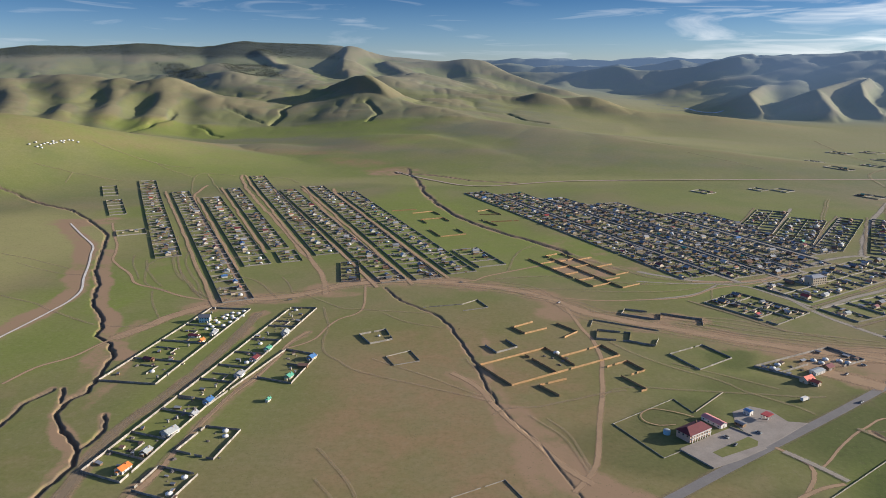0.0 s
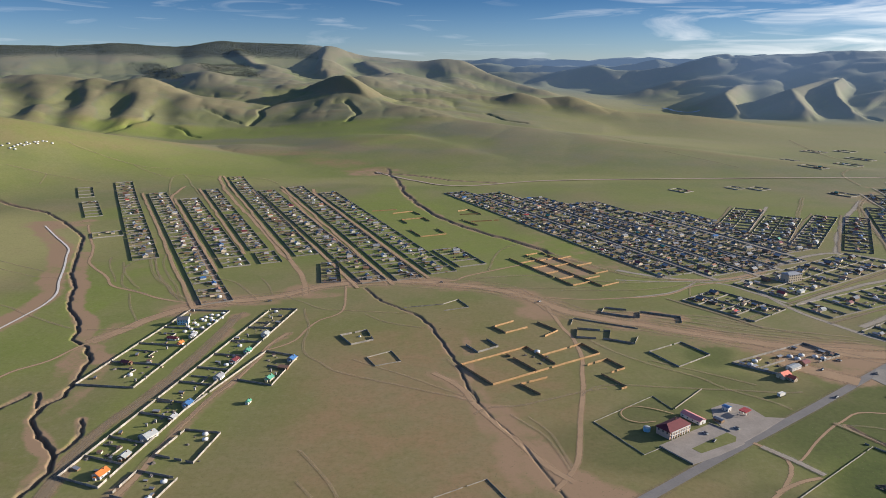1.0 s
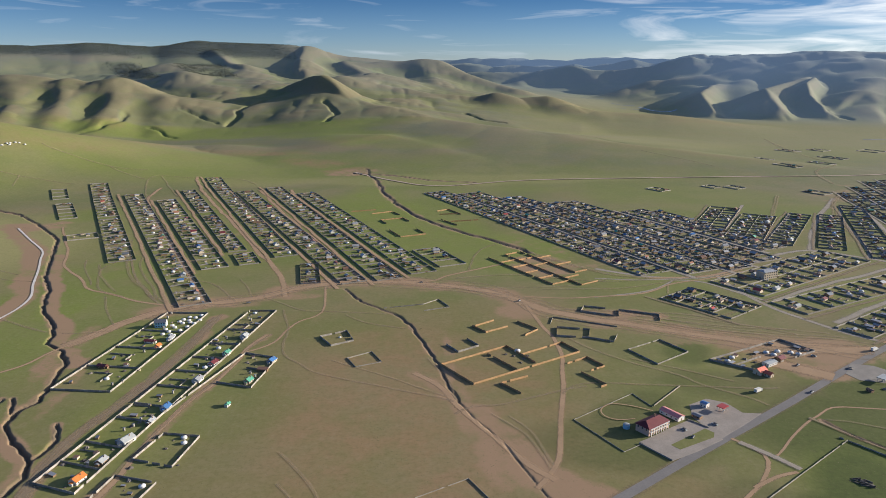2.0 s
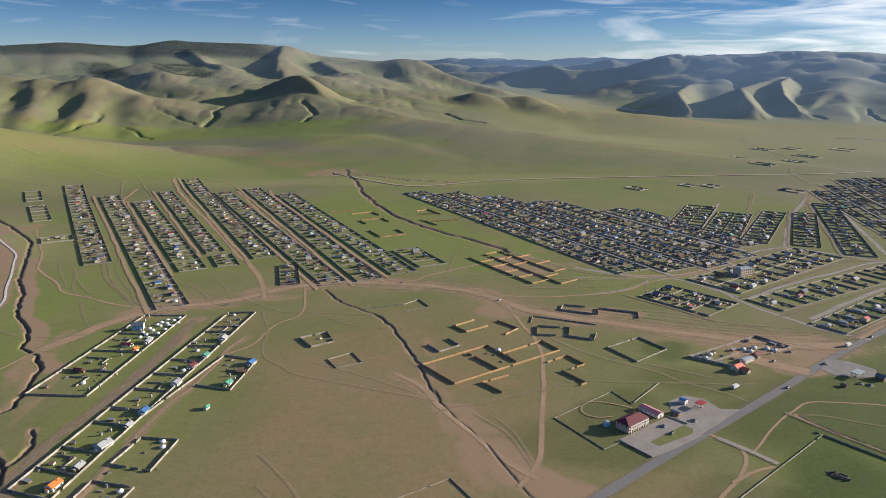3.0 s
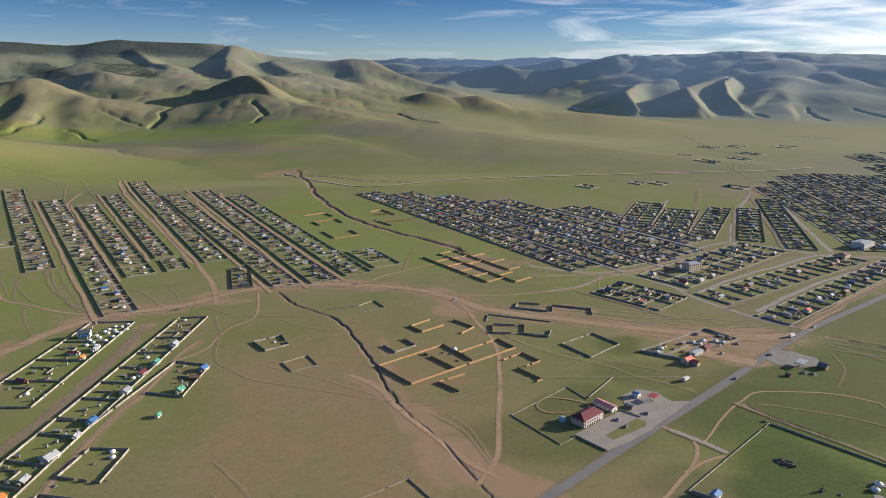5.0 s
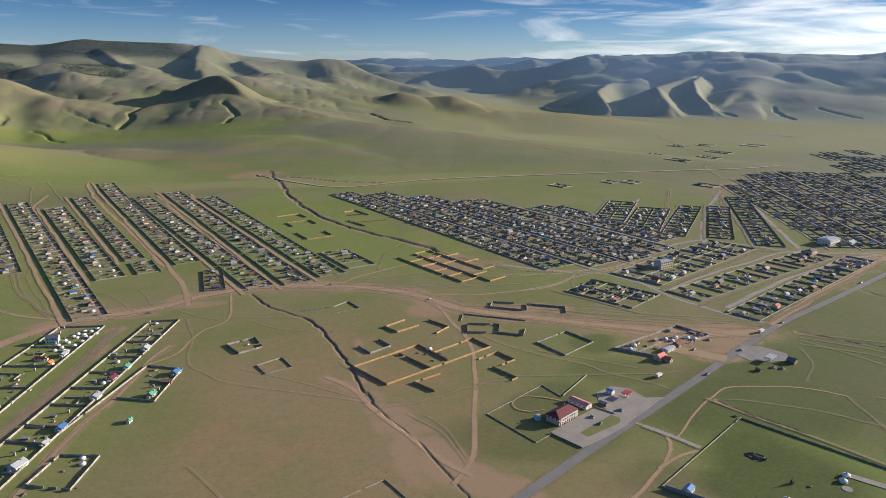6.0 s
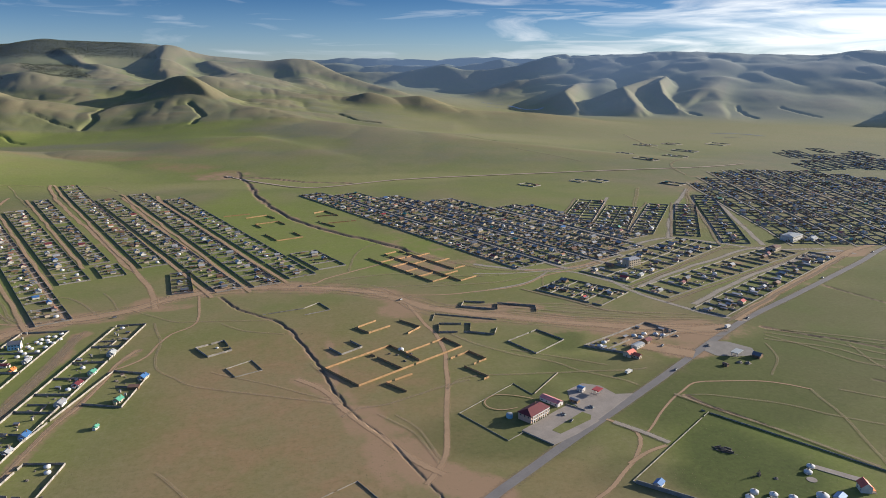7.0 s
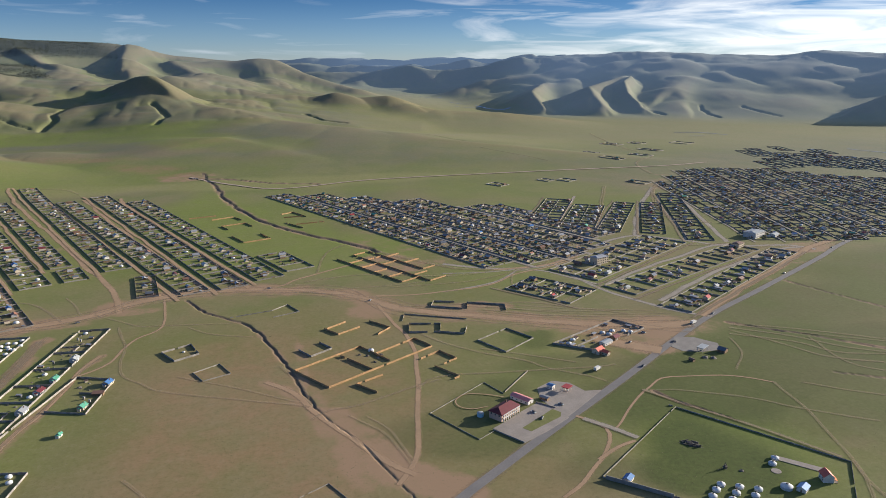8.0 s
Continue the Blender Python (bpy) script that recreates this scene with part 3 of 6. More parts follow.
def height(x, y):
    x, y = np.asarray(x, float), np.asarray(y, float)
    z = np.zeros_like(x)
    away = np.hypot(x, y) > 1400
    z[away] = hills(x[away], y[away])
    for line, half, deep in GULLIES:
        bend, reach = 1.3 * half, 6.0 * half
        here = beside(x, y, line, 4 * half)
        gx, gy = x[here], y[here]
        near = np.full_like(gx, 1e9)
        jx, jy = gx + bend * fractal(gx, gy, reach, 2, 3), gy + bend * fractal(gx, gy, reach, 2, 8)
        for p, q in zip(line[:-1], line[1:]):
            near = np.minimum(near, segment_distance(jx, jy, p, q)[0])
        z[here] -= deep * (1 - step01(near, half * (0.3 if half < 6 else 0.1), half))
    return z


def beside(x, y, line, margin):
    xs, ys = [p[0] for p in line], [p[1] for p in line]
    return (x > min(xs) - margin) & (x < max(xs) + margin) & (y > min(ys) - margin) & (y < max(ys) + margin)


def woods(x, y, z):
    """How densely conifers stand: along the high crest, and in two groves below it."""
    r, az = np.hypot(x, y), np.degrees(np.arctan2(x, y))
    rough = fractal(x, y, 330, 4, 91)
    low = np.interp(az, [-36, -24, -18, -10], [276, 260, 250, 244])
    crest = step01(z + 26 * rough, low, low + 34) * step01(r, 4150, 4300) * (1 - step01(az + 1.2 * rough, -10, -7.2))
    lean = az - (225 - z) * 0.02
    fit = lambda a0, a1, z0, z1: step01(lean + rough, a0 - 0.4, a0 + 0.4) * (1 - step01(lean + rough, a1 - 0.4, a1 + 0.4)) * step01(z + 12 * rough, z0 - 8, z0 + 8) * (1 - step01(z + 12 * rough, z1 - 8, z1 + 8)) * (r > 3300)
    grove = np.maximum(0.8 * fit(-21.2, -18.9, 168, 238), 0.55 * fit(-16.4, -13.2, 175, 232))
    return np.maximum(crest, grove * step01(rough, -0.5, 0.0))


def spots(x, y, warp, table):
    jx, jy = x + warp[0], y + warp[1]
    out = np.zeros_like(x)
    for cx, cy, rx, ry, w in table:
        here = (np.abs(jx - cx) < 1.3 * rx) & (np.abs(jy - cy) < 1.3 * ry)
        d = np.hypot((jx[here] - cx) / rx, (jy[here] - cy) / ry)
        out[here] = np.maximum(out[here], w * (1 - step01(d, 0.6, 1.25)))
    return out


def build_ground():
    fine = np.arange(-37, 53.01, 0.105)
    coarse = np.arange(53.5, 322.9, 2.5)
    az = np.radians(np.concatenate([fine, coarse]))
    rings = np.concatenate([[0.005, 60, 120, 180], np.geomspace(230, 890, 420), np.geomspace(894, 4985, 350)])
    a, r = np.meshgrid(az, rings)
    x, y = r * np.sin(a), r * np.cos(a)
    z = height(x, y)
    n_az, n_r = len(az), len(rings)
    idx = np.arange(n_az * n_r).reshape(n_r, n_az)
    nxt = np.roll(idx, -1, axis=1)
    quads = np.stack([idx[:-1], idx[1:], nxt[1:], nxt[:-1]], -1).reshape(-1, 4)[:, ::-1]
    cut = np.full_like(x, 1e9)
    for line, half, _ in GULLIES:
        here = beside(x, y, line, 5 * half)
        for p, q in zip(line[:-1], line[1:]):
            cut[here] = np.minimum(cut[here], segment_distance(x[here], y[here], p, q)[0] / half)
    warp = (45 * fractal(x, y, 160, 4, 71), 45 * fractal(x, y, 160, 4, 83))
    bare = np.maximum(spots(x, y, (0.2 * warp[0], 0.2 * warp[1]), BARE), 0.62 * (1 - step01(cut, 1.0, 4.0)) * (r < 1650))
    ragged = 5 * fractal(x, y, 28, 3, 87)
    for line, solid, end, weight in SOIL:
        here = beside(x, y, line, end + 12)
        near = np.full_like(x[here], 1e9)
        for p, q in zip(line[:-1], line[1:]):
            near = np.minimum(near, segment_distance(x[here], y[here], p, q)[0])
        bare[here] = np.maximum(bare[here], weight * (1 - step01(near + ragged[here], solid, end)))
    way = np.full_like(x, 1e9)
    here = beside(x, y, CORRIDOR, 60)
    for p, q in zip(CORRIDOR[1:-1], CORRIDOR[2:]):
        way[here] = np.minimum(way[here], segment_distance(x[here], y[here], p, q)[0])
    bare = np.maximum(bare, 0.72 * (1 - step01(way, 10, 36)))
    # crests dry out, hollows stay green
    mean = z.copy()
    for axis, reach in ((0, 12), (1, 22)):
        mean = sum(np.roll(mean, k, axis) for k in range(-reach, reach + 1, 2)) / len(range(-reach, reach + 1, 2))
    crest = np.where((r > 1500) & (r < 4600), (z - mean) / 7.0, 0.0)
    dry = np.maximum(spots(x, y, warp, DRY), np.clip(crest, 0, 0.3))
    lush = np.maximum(spots(x, y, warp, LUSH), np.clip(-crest, 0, 0.4))
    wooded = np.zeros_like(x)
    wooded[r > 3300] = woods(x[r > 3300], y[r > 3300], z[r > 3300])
    # how much haze is painted on the ranges: most down the long valley, least on the near ridge
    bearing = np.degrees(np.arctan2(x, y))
    haze_tint = np.interp(bearing, [-40, -8, 0, 5, 10, 18, 23, 30, 45], [0.2, 0.22, 0.32, 0.6, 0.9, 0.9, 0.85, 0.8, 0.75])
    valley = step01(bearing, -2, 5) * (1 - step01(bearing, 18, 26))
    haze_tint = haze_tint * (valley * np.interp(r, [3400, 4200, 4500, 4660, 4720, 4790, 4860, 4940], [0, 0.28, 0.45, 0.5, 0.74, 0.78, 1.08, 1.12]) + (1 - valley) * (0.42 * step01(r, 3050, 3450) + 0.45 * step01(r, 3500, 4600)))
    # hill grass greys with distance: thin cover, with aerial haze painted in
    cover = {"wooded": wooded, "cutbank": (1 - step01(cut, 0.8, 1.6)) * (r < 1700), "stony_haze": 0.85 * step01(r, 900, 2300) * (1 - 0.95 * lush), "tall": spots(x, y, warp, TALL), "straw": spots(x, y, warp, STRAW), "dry": dry, "lush": lush, "bare": bare, "far": haze_tint}
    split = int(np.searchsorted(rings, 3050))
    for name, lo, hi, mat, label in (("ground", 0, split, "ground", "rolling green steppe with dry patches and eroded gullies"), ("backdrop", split, n_r - 1, "distance", "blue-green hill ranges on the horizon with painted-on haze")):
        keep = slice(lo, hi + 1)
        count = (hi + 1 - lo) * n_az
        quads_ = quads[lo * n_az:hi * n_az] - lo * n_az
        me = bpy.data.meshes.new(name)
        me.vertices.add(count)
        me.vertices.foreach_set("co", np.stack([x[keep], y[keep], z[keep]], -1).ravel())
        me.loops.add(quads_.size)
        me.loops.foreach_set("vertex_index", quads_.ravel().astype(np.int32))
        me.polygons.add(len(quads_))
        me.polygons.foreach_set("loop_start", np.arange(0, quads_.size, 4, dtype=np.int32))
        me.update(calc_edges=True)
        me.polygons.foreach_set("use_smooth", np.ones(len(quads_), dtype=bool))
        for key, values in cover.items():
            me.attributes.new(key, "FLOAT", "POINT").data.foreach_set("value", values[keep].ravel().astype(np.float32))
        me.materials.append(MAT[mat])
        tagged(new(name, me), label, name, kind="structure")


build_ground()


# ---------------------------------------------------------------- roads and tracks
def smooth_line(pts, spacing):
    out = []
    p = [pts[0], *pts, pts[-1]]
    for a, b, c, d in zip(p[:-3], p[1:-2], p[2:-1], p[3:]):
        steps = max(1, int(math.dist(b, c) / spacing))
        for k in range(steps):
            t = k / steps
            out.append(tuple(0.5 * (2 * b[i] + (c[i] - a[i]) * t + (2 * a[i] - 5 * b[i] + 4 * c[i] - d[i]) * t * t + (3 * b[i] - a[i] - 3 * c[i] + d[i]) * t**3) for i in (0, 1)))
    return np.array([*out, pts[-1]], float)


LAYER = [0.05]


def strip_road(name, pts, width, mat, label, category, wander=0.0, spacing=7.0, ragged=0.12):
    """A ribbon draped on the ground along a line, with UVs across it."""
    LAYER[0] += 0.003
    line = smooth_line(pts, spacing)
    d = np.gradient(line, axis=0)
    d /= np.linalg.norm(d, axis=1)[:, None] + 1e-9
    side = np.stack([-d[:, 1], d[:, 0]], -1)
    line = line + side * (wander * lattice_noise(line[:, 0] / 35, line[:, 1] / 35, 19))[:, None]
    cols = 5
    rows = []
    for k in range(cols):
        s = (k / (cols - 1) - 0.5) * width * (1 + ragged * lattice_noise(line[:, 0] / 12 + k, line[:, 1] / 12, 23))
        rows.append(line + side * s[:, None])
    v = np.stack(rows, 1)
    n = len(line)
    z = height(v[..., 0], v[..., 1]) + LAYER[0]
    far = np.hypot(v[..., 0], v[..., 1]) > 1400
    z = z + np.where(far, 0.45, 0.0)
    verts = np.concatenate([v.reshape(-1, 2), z.reshape(-1, 1)], 1)
    faces, uvs = [], []
    for i in range(n - 1):
        for k in range(cols - 1):
            a = i * cols + k
            faces.append((a, a + 1, a + cols + 1, a + cols))
            uvs += [(i, k / (cols - 1)), (i, (k + 1) / (cols - 1)), (i + 1, (k + 1) / (cols - 1)), (i + 1, k / (cols - 1))]
    faces = [f[::-1] for f in faces]
    me = bpy.data.meshes.new(name)
    me.from_pydata(verts.tolist(), [], faces)
    layer = me.uv_layers.new(name="UVMap")
    flat = []
    for i in range(0, len(uvs), 4):
        for q in reversed(uvs[i:i + 4]):
            flat += q
    layer.data.foreach_set("uv", flat)
    me.materials.append(MAT[mat])
    return tagged(new(name, me), label, category, kind="structure")


MAIN = [(40, 308), (98, 338), (118, 352), (135, 364), (170, 389), (206, 414), (277, 463), (424, 566), (545, 634), (706, 725), (775, 768), (850, 806), (925, 832), (1100, 880)]
strip_road("road_verge", MAIN, 13.0, "earth_faint", "worn gravel verges along the main road", "verge", wander=0.6)
strip_road("road", MAIN, 6.8, "asphalt", "grey asphalt main road across the steppe", "road", ragged=0.02)
EARTH = [
    (CORRIDOR, 19),
    ([(-193, 708), (-216, 740), (-330, 1000), (-452, 1290), (-470, 1420)], 8),
    ([(-126, 732), (-150, 830), (-205, 960), (-300, 1190), (-395, 1420), (-430, 1530)], 9),
    ([(-40, 775), (-80, 880), (-180, 1130), (-275, 1400)], 9),
    ([(0, 785), (-30, 870), (-110, 1090), (-200, 1340), (-215, 1400)], 9),
    ([(340, 508), (300, 545), (340, 560), (400, 560)], 26),
    ([(425, 575), (505, 628), (612, 695), (730, 768), (800, 800)], 14),
    ([(283, 780), (345, 785), (410, 815), (440, 870), (480, 905)], 8),
]
# the near tracks: between the plots, at the inn, at the camp
EARTH += [
    ([(124, 691), (131, 638), (134, 606), (131, 555), (119, 492), (108, 449), (97, 405), (87, 384), (76, 367)], 5.5),
    ([(-180, 360), (-169, 418), (-161, 469), (-149, 523), (-134, 594), (-124, 622)], 6),
    ([(-86, 766), (-80, 699), (-86, 671), (-100, 655), (-111, 633), (-115, 605), (-126, 591), (-139, 581)], 3.6),
    ([(7, 532), (29, 502), (39, 472), (59, 429), (75, 392), (88, 374)], 7),
    ([(165, 329), (176, 336), (195, 352), (208, 362), (222, 380), (227, 396), (223, 408), (216, 418)], 4.0),
    ([(204, 360), (225, 372), (237, 377)], 4.5),
]
EARTH += [
    ([(-341, 510), (-332, 541), (-312, 565), (-299, 599), (-284, 625), (-272, 660), (-245, 698)], 4.5),
]
EARTH += [
    ([(-509, 1085), (-436, 928), (-410, 866), (-376, 821), (-347, 775), (-316, 755), (-272, 725), (-244, 712), (-199, 698)], 5),
    ([(129, 722), (163, 714), (217, 716), (263, 730), (296, 754), (341, 773), (405, 802)], 4.5),
    ([(-25, 782), (30, 782), (57, 805), (122, 849)], 5),
    ([(-573, 1080), (-549, 1093), (-523, 1114)], 9),
    ([(231, 393), (250, 409), (273, 432), (290, 444), (308, 456), (328, 454), (370, 443), (389, 427)], 2.6),
]
LANES = [
    ([(231, 822), (296, 782), (367, 791), (482, 872), (541, 893), (592, 850), (632, 804), (709, 791), (730, 759)], 11),
    ([(367, 791), (366, 736), (375, 673), (402, 608), (435, 570)], 9),
    ([(386, 693), (447, 733), (541, 780), (604, 811), (640, 815)], 10),
    ([(412, 625), (484, 671), (568, 720), (683, 772), (720, 775)], 11),
    ([(541, 893), (601, 996), (676, 1107), (789, 1259)], 12),
    ([(592, 850), (631, 919), (694, 1073), (754, 1180)], 9),
    ([(457, 985), (510, 1071), (595, 1208)], 9),
    ([(496, 936), (566, 1030), (641, 1132)], 9),
]
LANES += [
    ([(644, 827), (685, 926), (750, 1086), (787, 1170)], 11),
    ([(308, 772), (280, 741), (250, 725), (201, 716)], 5),
    ([(220, 783), (262, 774), (308, 775)], 5),
    ([(308, 772), (339, 763), (359, 731), (380, 690)], 6),
]
for pts, w in LANES:
    strip_road("lane", pts, w, "lane", "pale sandy lane between the quarters", "lane", wander=2.0)
for pts, w in EARTH:
    strip_road("dirt_track", pts, w, "earth", "worn brown dirt track through the grass", "dirt track", wander=2.5)
strip_road("dirt_track", [(-217, 360), (-221, 402), (-218, 441), (-207, 483), (-196, 539), (-187, 604), (-180, 672)], 13, "earth_faint", "worn brown dirt track between the rows of yards", "dirt track", wander=2.0)
for off in (-17, -8, 9, 18):
    strip_road("rutted_track", [(x + off * 0.3, y + off) for x, y in CORRIDOR[1:]], 3.2, "earth_ruts", "faint pair of wheel ruts in the grass", "dirt track", wander=9.0)
# wheel ruts over the western grass and along the rows of yards
RUTS = [
    ([(-371, 872), (-346, 798), (-327, 765), (-296, 742)], 4),
    ([(-396, 893), (-377, 845), (-348, 786)], 3),
    ([(-354, 929), (-311, 821), (-269, 745), (-251, 716)], 4),
    ([(-333, 914), (-318, 859), (-279, 776), (-258, 735)], 4),
    ([(-344, 905), (-318, 835), (-282, 762), (-255, 722)], 3),
    ([(-315, 744), (-296, 697), (-275, 656)], 3),
    ([(-576, 903), (-514, 871), (-449, 832)], 3),
    ([(-528, 857), (-457, 815), (-417, 802)], 2.5),
    ([(-221, 360), (-223, 401), (-220, 434), (-210, 476), (-200, 531), (-191, 591), (-182, 664)], 4),
]
RUTS += [
    ([(-213, 360), (-219, 404), (-215, 449), (-204, 491), (-192, 548), (-183, 618), (-177, 681)], 4),
    ([(-226, 401), (-223, 434), (-213, 476), (-203, 531), (-194, 591), (-185, 664)], 3),
    ([(-221, 404), (-217, 449), (-206, 491), (-194, 548), (-185, 618), (-179, 681)], 3),
]
RUTS += [
    ([(-471, 727), (-420, 700), (-330, 640), (-270, 640)], 4), ([(-235, 798), (-207, 776), (-175, 720)], 4), ([(-186, 799), (-160, 735)], 3), ([(-186, 355), (-171, 420), (-160, 476), (-150, 520), (-134, 590), (-120, 624)], 3),
    ([(-437, 1515), (-516, 1498), (-461, 1302)], 4), ([(-497, 1514), (-413, 1332)], 4), ([(-425, 1515), (-341, 1516), (-295, 1464)], 4), ([(-765, 1580), (-720, 1571), (-667, 1559), (-589, 1543), (-539, 1553)], 4), ([(-613, 1543), (-570, 1512), (-522, 1483)], 4), ([(-817, 1431), (-739, 1428), (-634, 1417)], 3), ([(-739, 1428), (-730, 1374)], 3), ([(620, 1834), (659, 1761), (691, 1701), (724, 1622)], 4),
]
# ruts across the dry meadow
RUTS += [
    ([(-121, 690), (-110, 649), (-107, 605), (-101, 572), (-86, 554), (-75, 541), (-46, 524), (-15, 508), (24, 489), (36, 481)], 3.2), ([(-58, 673), (-35, 649), (-2, 634), (16, 630)], 3), ([(-148, 735), (-105, 690), (-82, 685), (-13, 673)], 3),
    ([(35, 461), (49, 472), (72, 474), (112, 492), (140, 500)], 3.5), ([(74, 457), (85, 433), (90, 391)], 2.6), ([(62, 461), (81, 429), (88, 387)], 2.6), ([(-81, 415), (-62, 385), (-49, 361)], 3), ([(-77, 379), (-66, 363), (-58, 350)], 2.6),
    ([(-60, 560), (-30, 540), (0, 515), (30, 490)], 2.4), ([(20, 560), (32, 520), (40, 480)], 3),
]
# ruts from the crossroads to the main road
RUTS += [
    ([(-15, 777), (42, 763), (71, 745), (106, 729)], 4),
    ([(47, 753), (122, 753), (184, 755), (234, 779)], 3.5),
    ([(225, 647), (268, 621), (313, 604), (386, 585)], 4),
    ([(209, 666), (265, 638), (319, 618), (366, 610)], 4),
    ([(145, 679), (221, 669), (281, 654), (315, 631), (360, 599)], 4),
    ([(230, 656), (280, 628), (330, 606), (400, 588)], 3),
    ([(190, 680), (260, 652), (320, 625), (390, 598)], 3),
    ([(296, 754), (284, 719)], 3),
    ([(78, 824), (101, 917), (136, 957)], 4),
]
RUTS += [
    ([(148, 599), (164, 569), (186, 543), (217, 516), (229, 498), (257, 472), (263, 462)], 3.4),
    ([(189, 551), (229, 522), (256, 502)], 3),
    ([(118, 488), (130, 501), (150, 506), (182, 502), (223, 496), (270, 489), (286, 490)], 3.2),
]
# ruts over the grass beyond the main road
RUTS += [
    ([(389, 427), (379, 386), (372, 358), (363, 333), (355, 314), (350, 303), (335, 281)], 3.2), ([(356, 317), (347, 297), (343, 280)], 3.5), ([(289, 438), (308, 435), (339, 416), (358, 402), (376, 383), (416, 354)], 3),
    ([(426, 532), (442, 506), (457, 474), (469, 456), (505, 435)], 4), ([(485, 500), (475, 444), (491, 421)], 3), ([(414, 516), (402, 483), (376, 454)], 2.6), ([(408, 420), (426, 404), (452, 384)], 3), ([(420, 524), (462, 493), (483, 464), (521, 449)], 4),
    ([(441, 544), (485, 521), (549, 476)], 4), ([(430, 538), (470, 505), (500, 470), (560, 430)], 4), ([(436, 545), (500, 500), (580, 450)], 3),
]
# ruts among the quarters further off
RUTS += [
    ([(-344, 905), (-360, 840), (-310, 760)], 4), ([(-380, 1000), (-330, 850), (-280, 760), (-240, 715)], 5), ([(150, 745), (240, 745), (330, 780), (400, 830)], 4), ([(60, 790), (130, 800), (230, 770), (290, 780)], 4), ([(166, 902), (200, 850), (240, 800), (283, 780)], 8),
    ([(300, 640), (380, 690), (480, 700), (620, 765), (700, 800)], 5), ([(700, 940), (660, 1000), (760, 1210), (860, 1330)], 12), ([(640, 820), (560, 830), (470, 870), (420, 960)], 8),
    ([(500, 930), (560, 1040), (650, 1200), (700, 1290)], 10), ([(880, 1410), (930, 1560), (1060, 1700), (1080, 1900), (1180, 2300)], 7),
]
for pts, w in RUTS:
    strip_road("rutted_track", pts, w, "earth_ruts", "faint pair of wheel ruts in the grass", "dirt track", wander=1.6)
strip_road("asphalt_spur", [(218, 412), (230, 396), (241, 378)], 7.0, "lane", "pale worn paved spur off the main road", "road", ragged=0.05)
strip_road("far_road", [(-105, 1600), (-20, 1500), (75, 1432), (255, 1489), (500, 1500), (935, 1504), (1120, 1545)], 6.5, "pale_road", "pale gravel road along the foot of the hills", "road")
strip_road("embankment_path", CHANNEL, 2.5, "channel", "pale concrete flood channel beside the gully", "channel")

# ---------------------------------------------------------------- the river
RIVER = [
    ([polar(18.3, 3720), polar(19.0, 3640), polar(19.5, 3590), polar(20.2, 3560), polar(21.0, 3570)], 13), ([polar(16.2, 3880), polar(17.0, 3800), polar(17.9, 3780)], 8), ([polar(16.6, 3640), polar(17.6, 3620), polar(18.4, 3640)], 6),
    ([polar(13.8, 4080), polar(14.8, 4040), polar(15.6, 4060)], 9), ([polar(33.4, 2720), polar(35.2, 2740), polar(37.2, 2690)], 9), ([polar(34.4, 2600), polar(35.6, 2620)], 6), ([polar(45.0, 2400), polar(46.4, 2360), polar(48, 2330)], 8),
]
for pts, w in RIVER:
    strip_road("water", pts, w, "water", "shallow braided river channel on the plain", "river", wander=6.0, spacing=16.0, ragged=0.5)


# ---------------------------------------------------------------- building blocks
class Shape:
    """Gathers boxes, prisms and rings into one mesh."""

    def __init__(self):
        self.v, self.f = [], []

    def add(self, verts, faces):
        k = len(self.v)
        self.v += [tuple(p) for p in verts]
        self.f += [tuple(i + k for i in f) for f in faces]
        return self

    def box(self, x0, y0, z0, x1, y1, z1):
        return self.add([(x0, y0, z0), (x1, y0, z0), (x1, y1, z0), (x0, y1, z0), (x0, y0, z1), (x1, y0, z1), (x1, y1, z1), (x0, y1, z1)],
                        [(3, 2, 1, 0), (4, 5, 6, 7), (0, 1, 5, 4), (1, 2, 6, 5), (2, 3, 7, 6), (3, 0, 4, 7)])

    def profile(self, pts, y0, y1):
        """A closed outline in x and z, run from y0 to y1."""
        n = len(pts)
        return self.add([(x, y0, z) for x, z in pts] + [(x, y1, z) for x, z in pts],
                        [tuple(range(n)), tuple(range(2 * n - 1, n - 1, -1))] + [(i + n, (i + 1) % n + n, (i + 1) % n, i) for i in range(n)])

    def turned(self, rings, sides, cx=0.0, cy=0.0, closed=True):
        """Rings of radius and height, from the bottom up."""
        v, f = [], []
        for r, z in rings:
            v += [(cx + r * math.cos(2 * math.pi * k / sides), cy + r * math.sin(2 * math.pi * k / sides), z) for k in range(sides)]
        for i in range(len(rings) - 1):
            f += [(i * sides + k, i * sides + (k + 1) % sides, (i + 1) * sides + (k + 1) % sides, (i + 1) * sides + k) for k in range(sides)]
        if closed:
            f.append(tuple(range((len(rings) - 1) * sides, len(rings) * sides)))
        return self.add(v, f)

    def mesh(self, name, mat):
        me = bpy.data.meshes.new(name)
        me.from_pydata(self.v, [], self.f)
        me.materials.append(MAT[mat])
        return me


def part(name, shape, mat, parent, label=""):
    ob = new(name, shape.mesh(name, mat))
    ob.parent = parent
    return tagged(ob, label) if label else ob


def empty(name, label, category, group=""):
    ob = new(name)
    ob.empty_display_size = 0.5
    return tagged(ob, label, category, group)


_gx, _gy = np.arange(-1200, 2000, 10.0), np.arange(200, 2400, 10.0)
_gz = hills(*np.meshgrid(_gx, _gy))


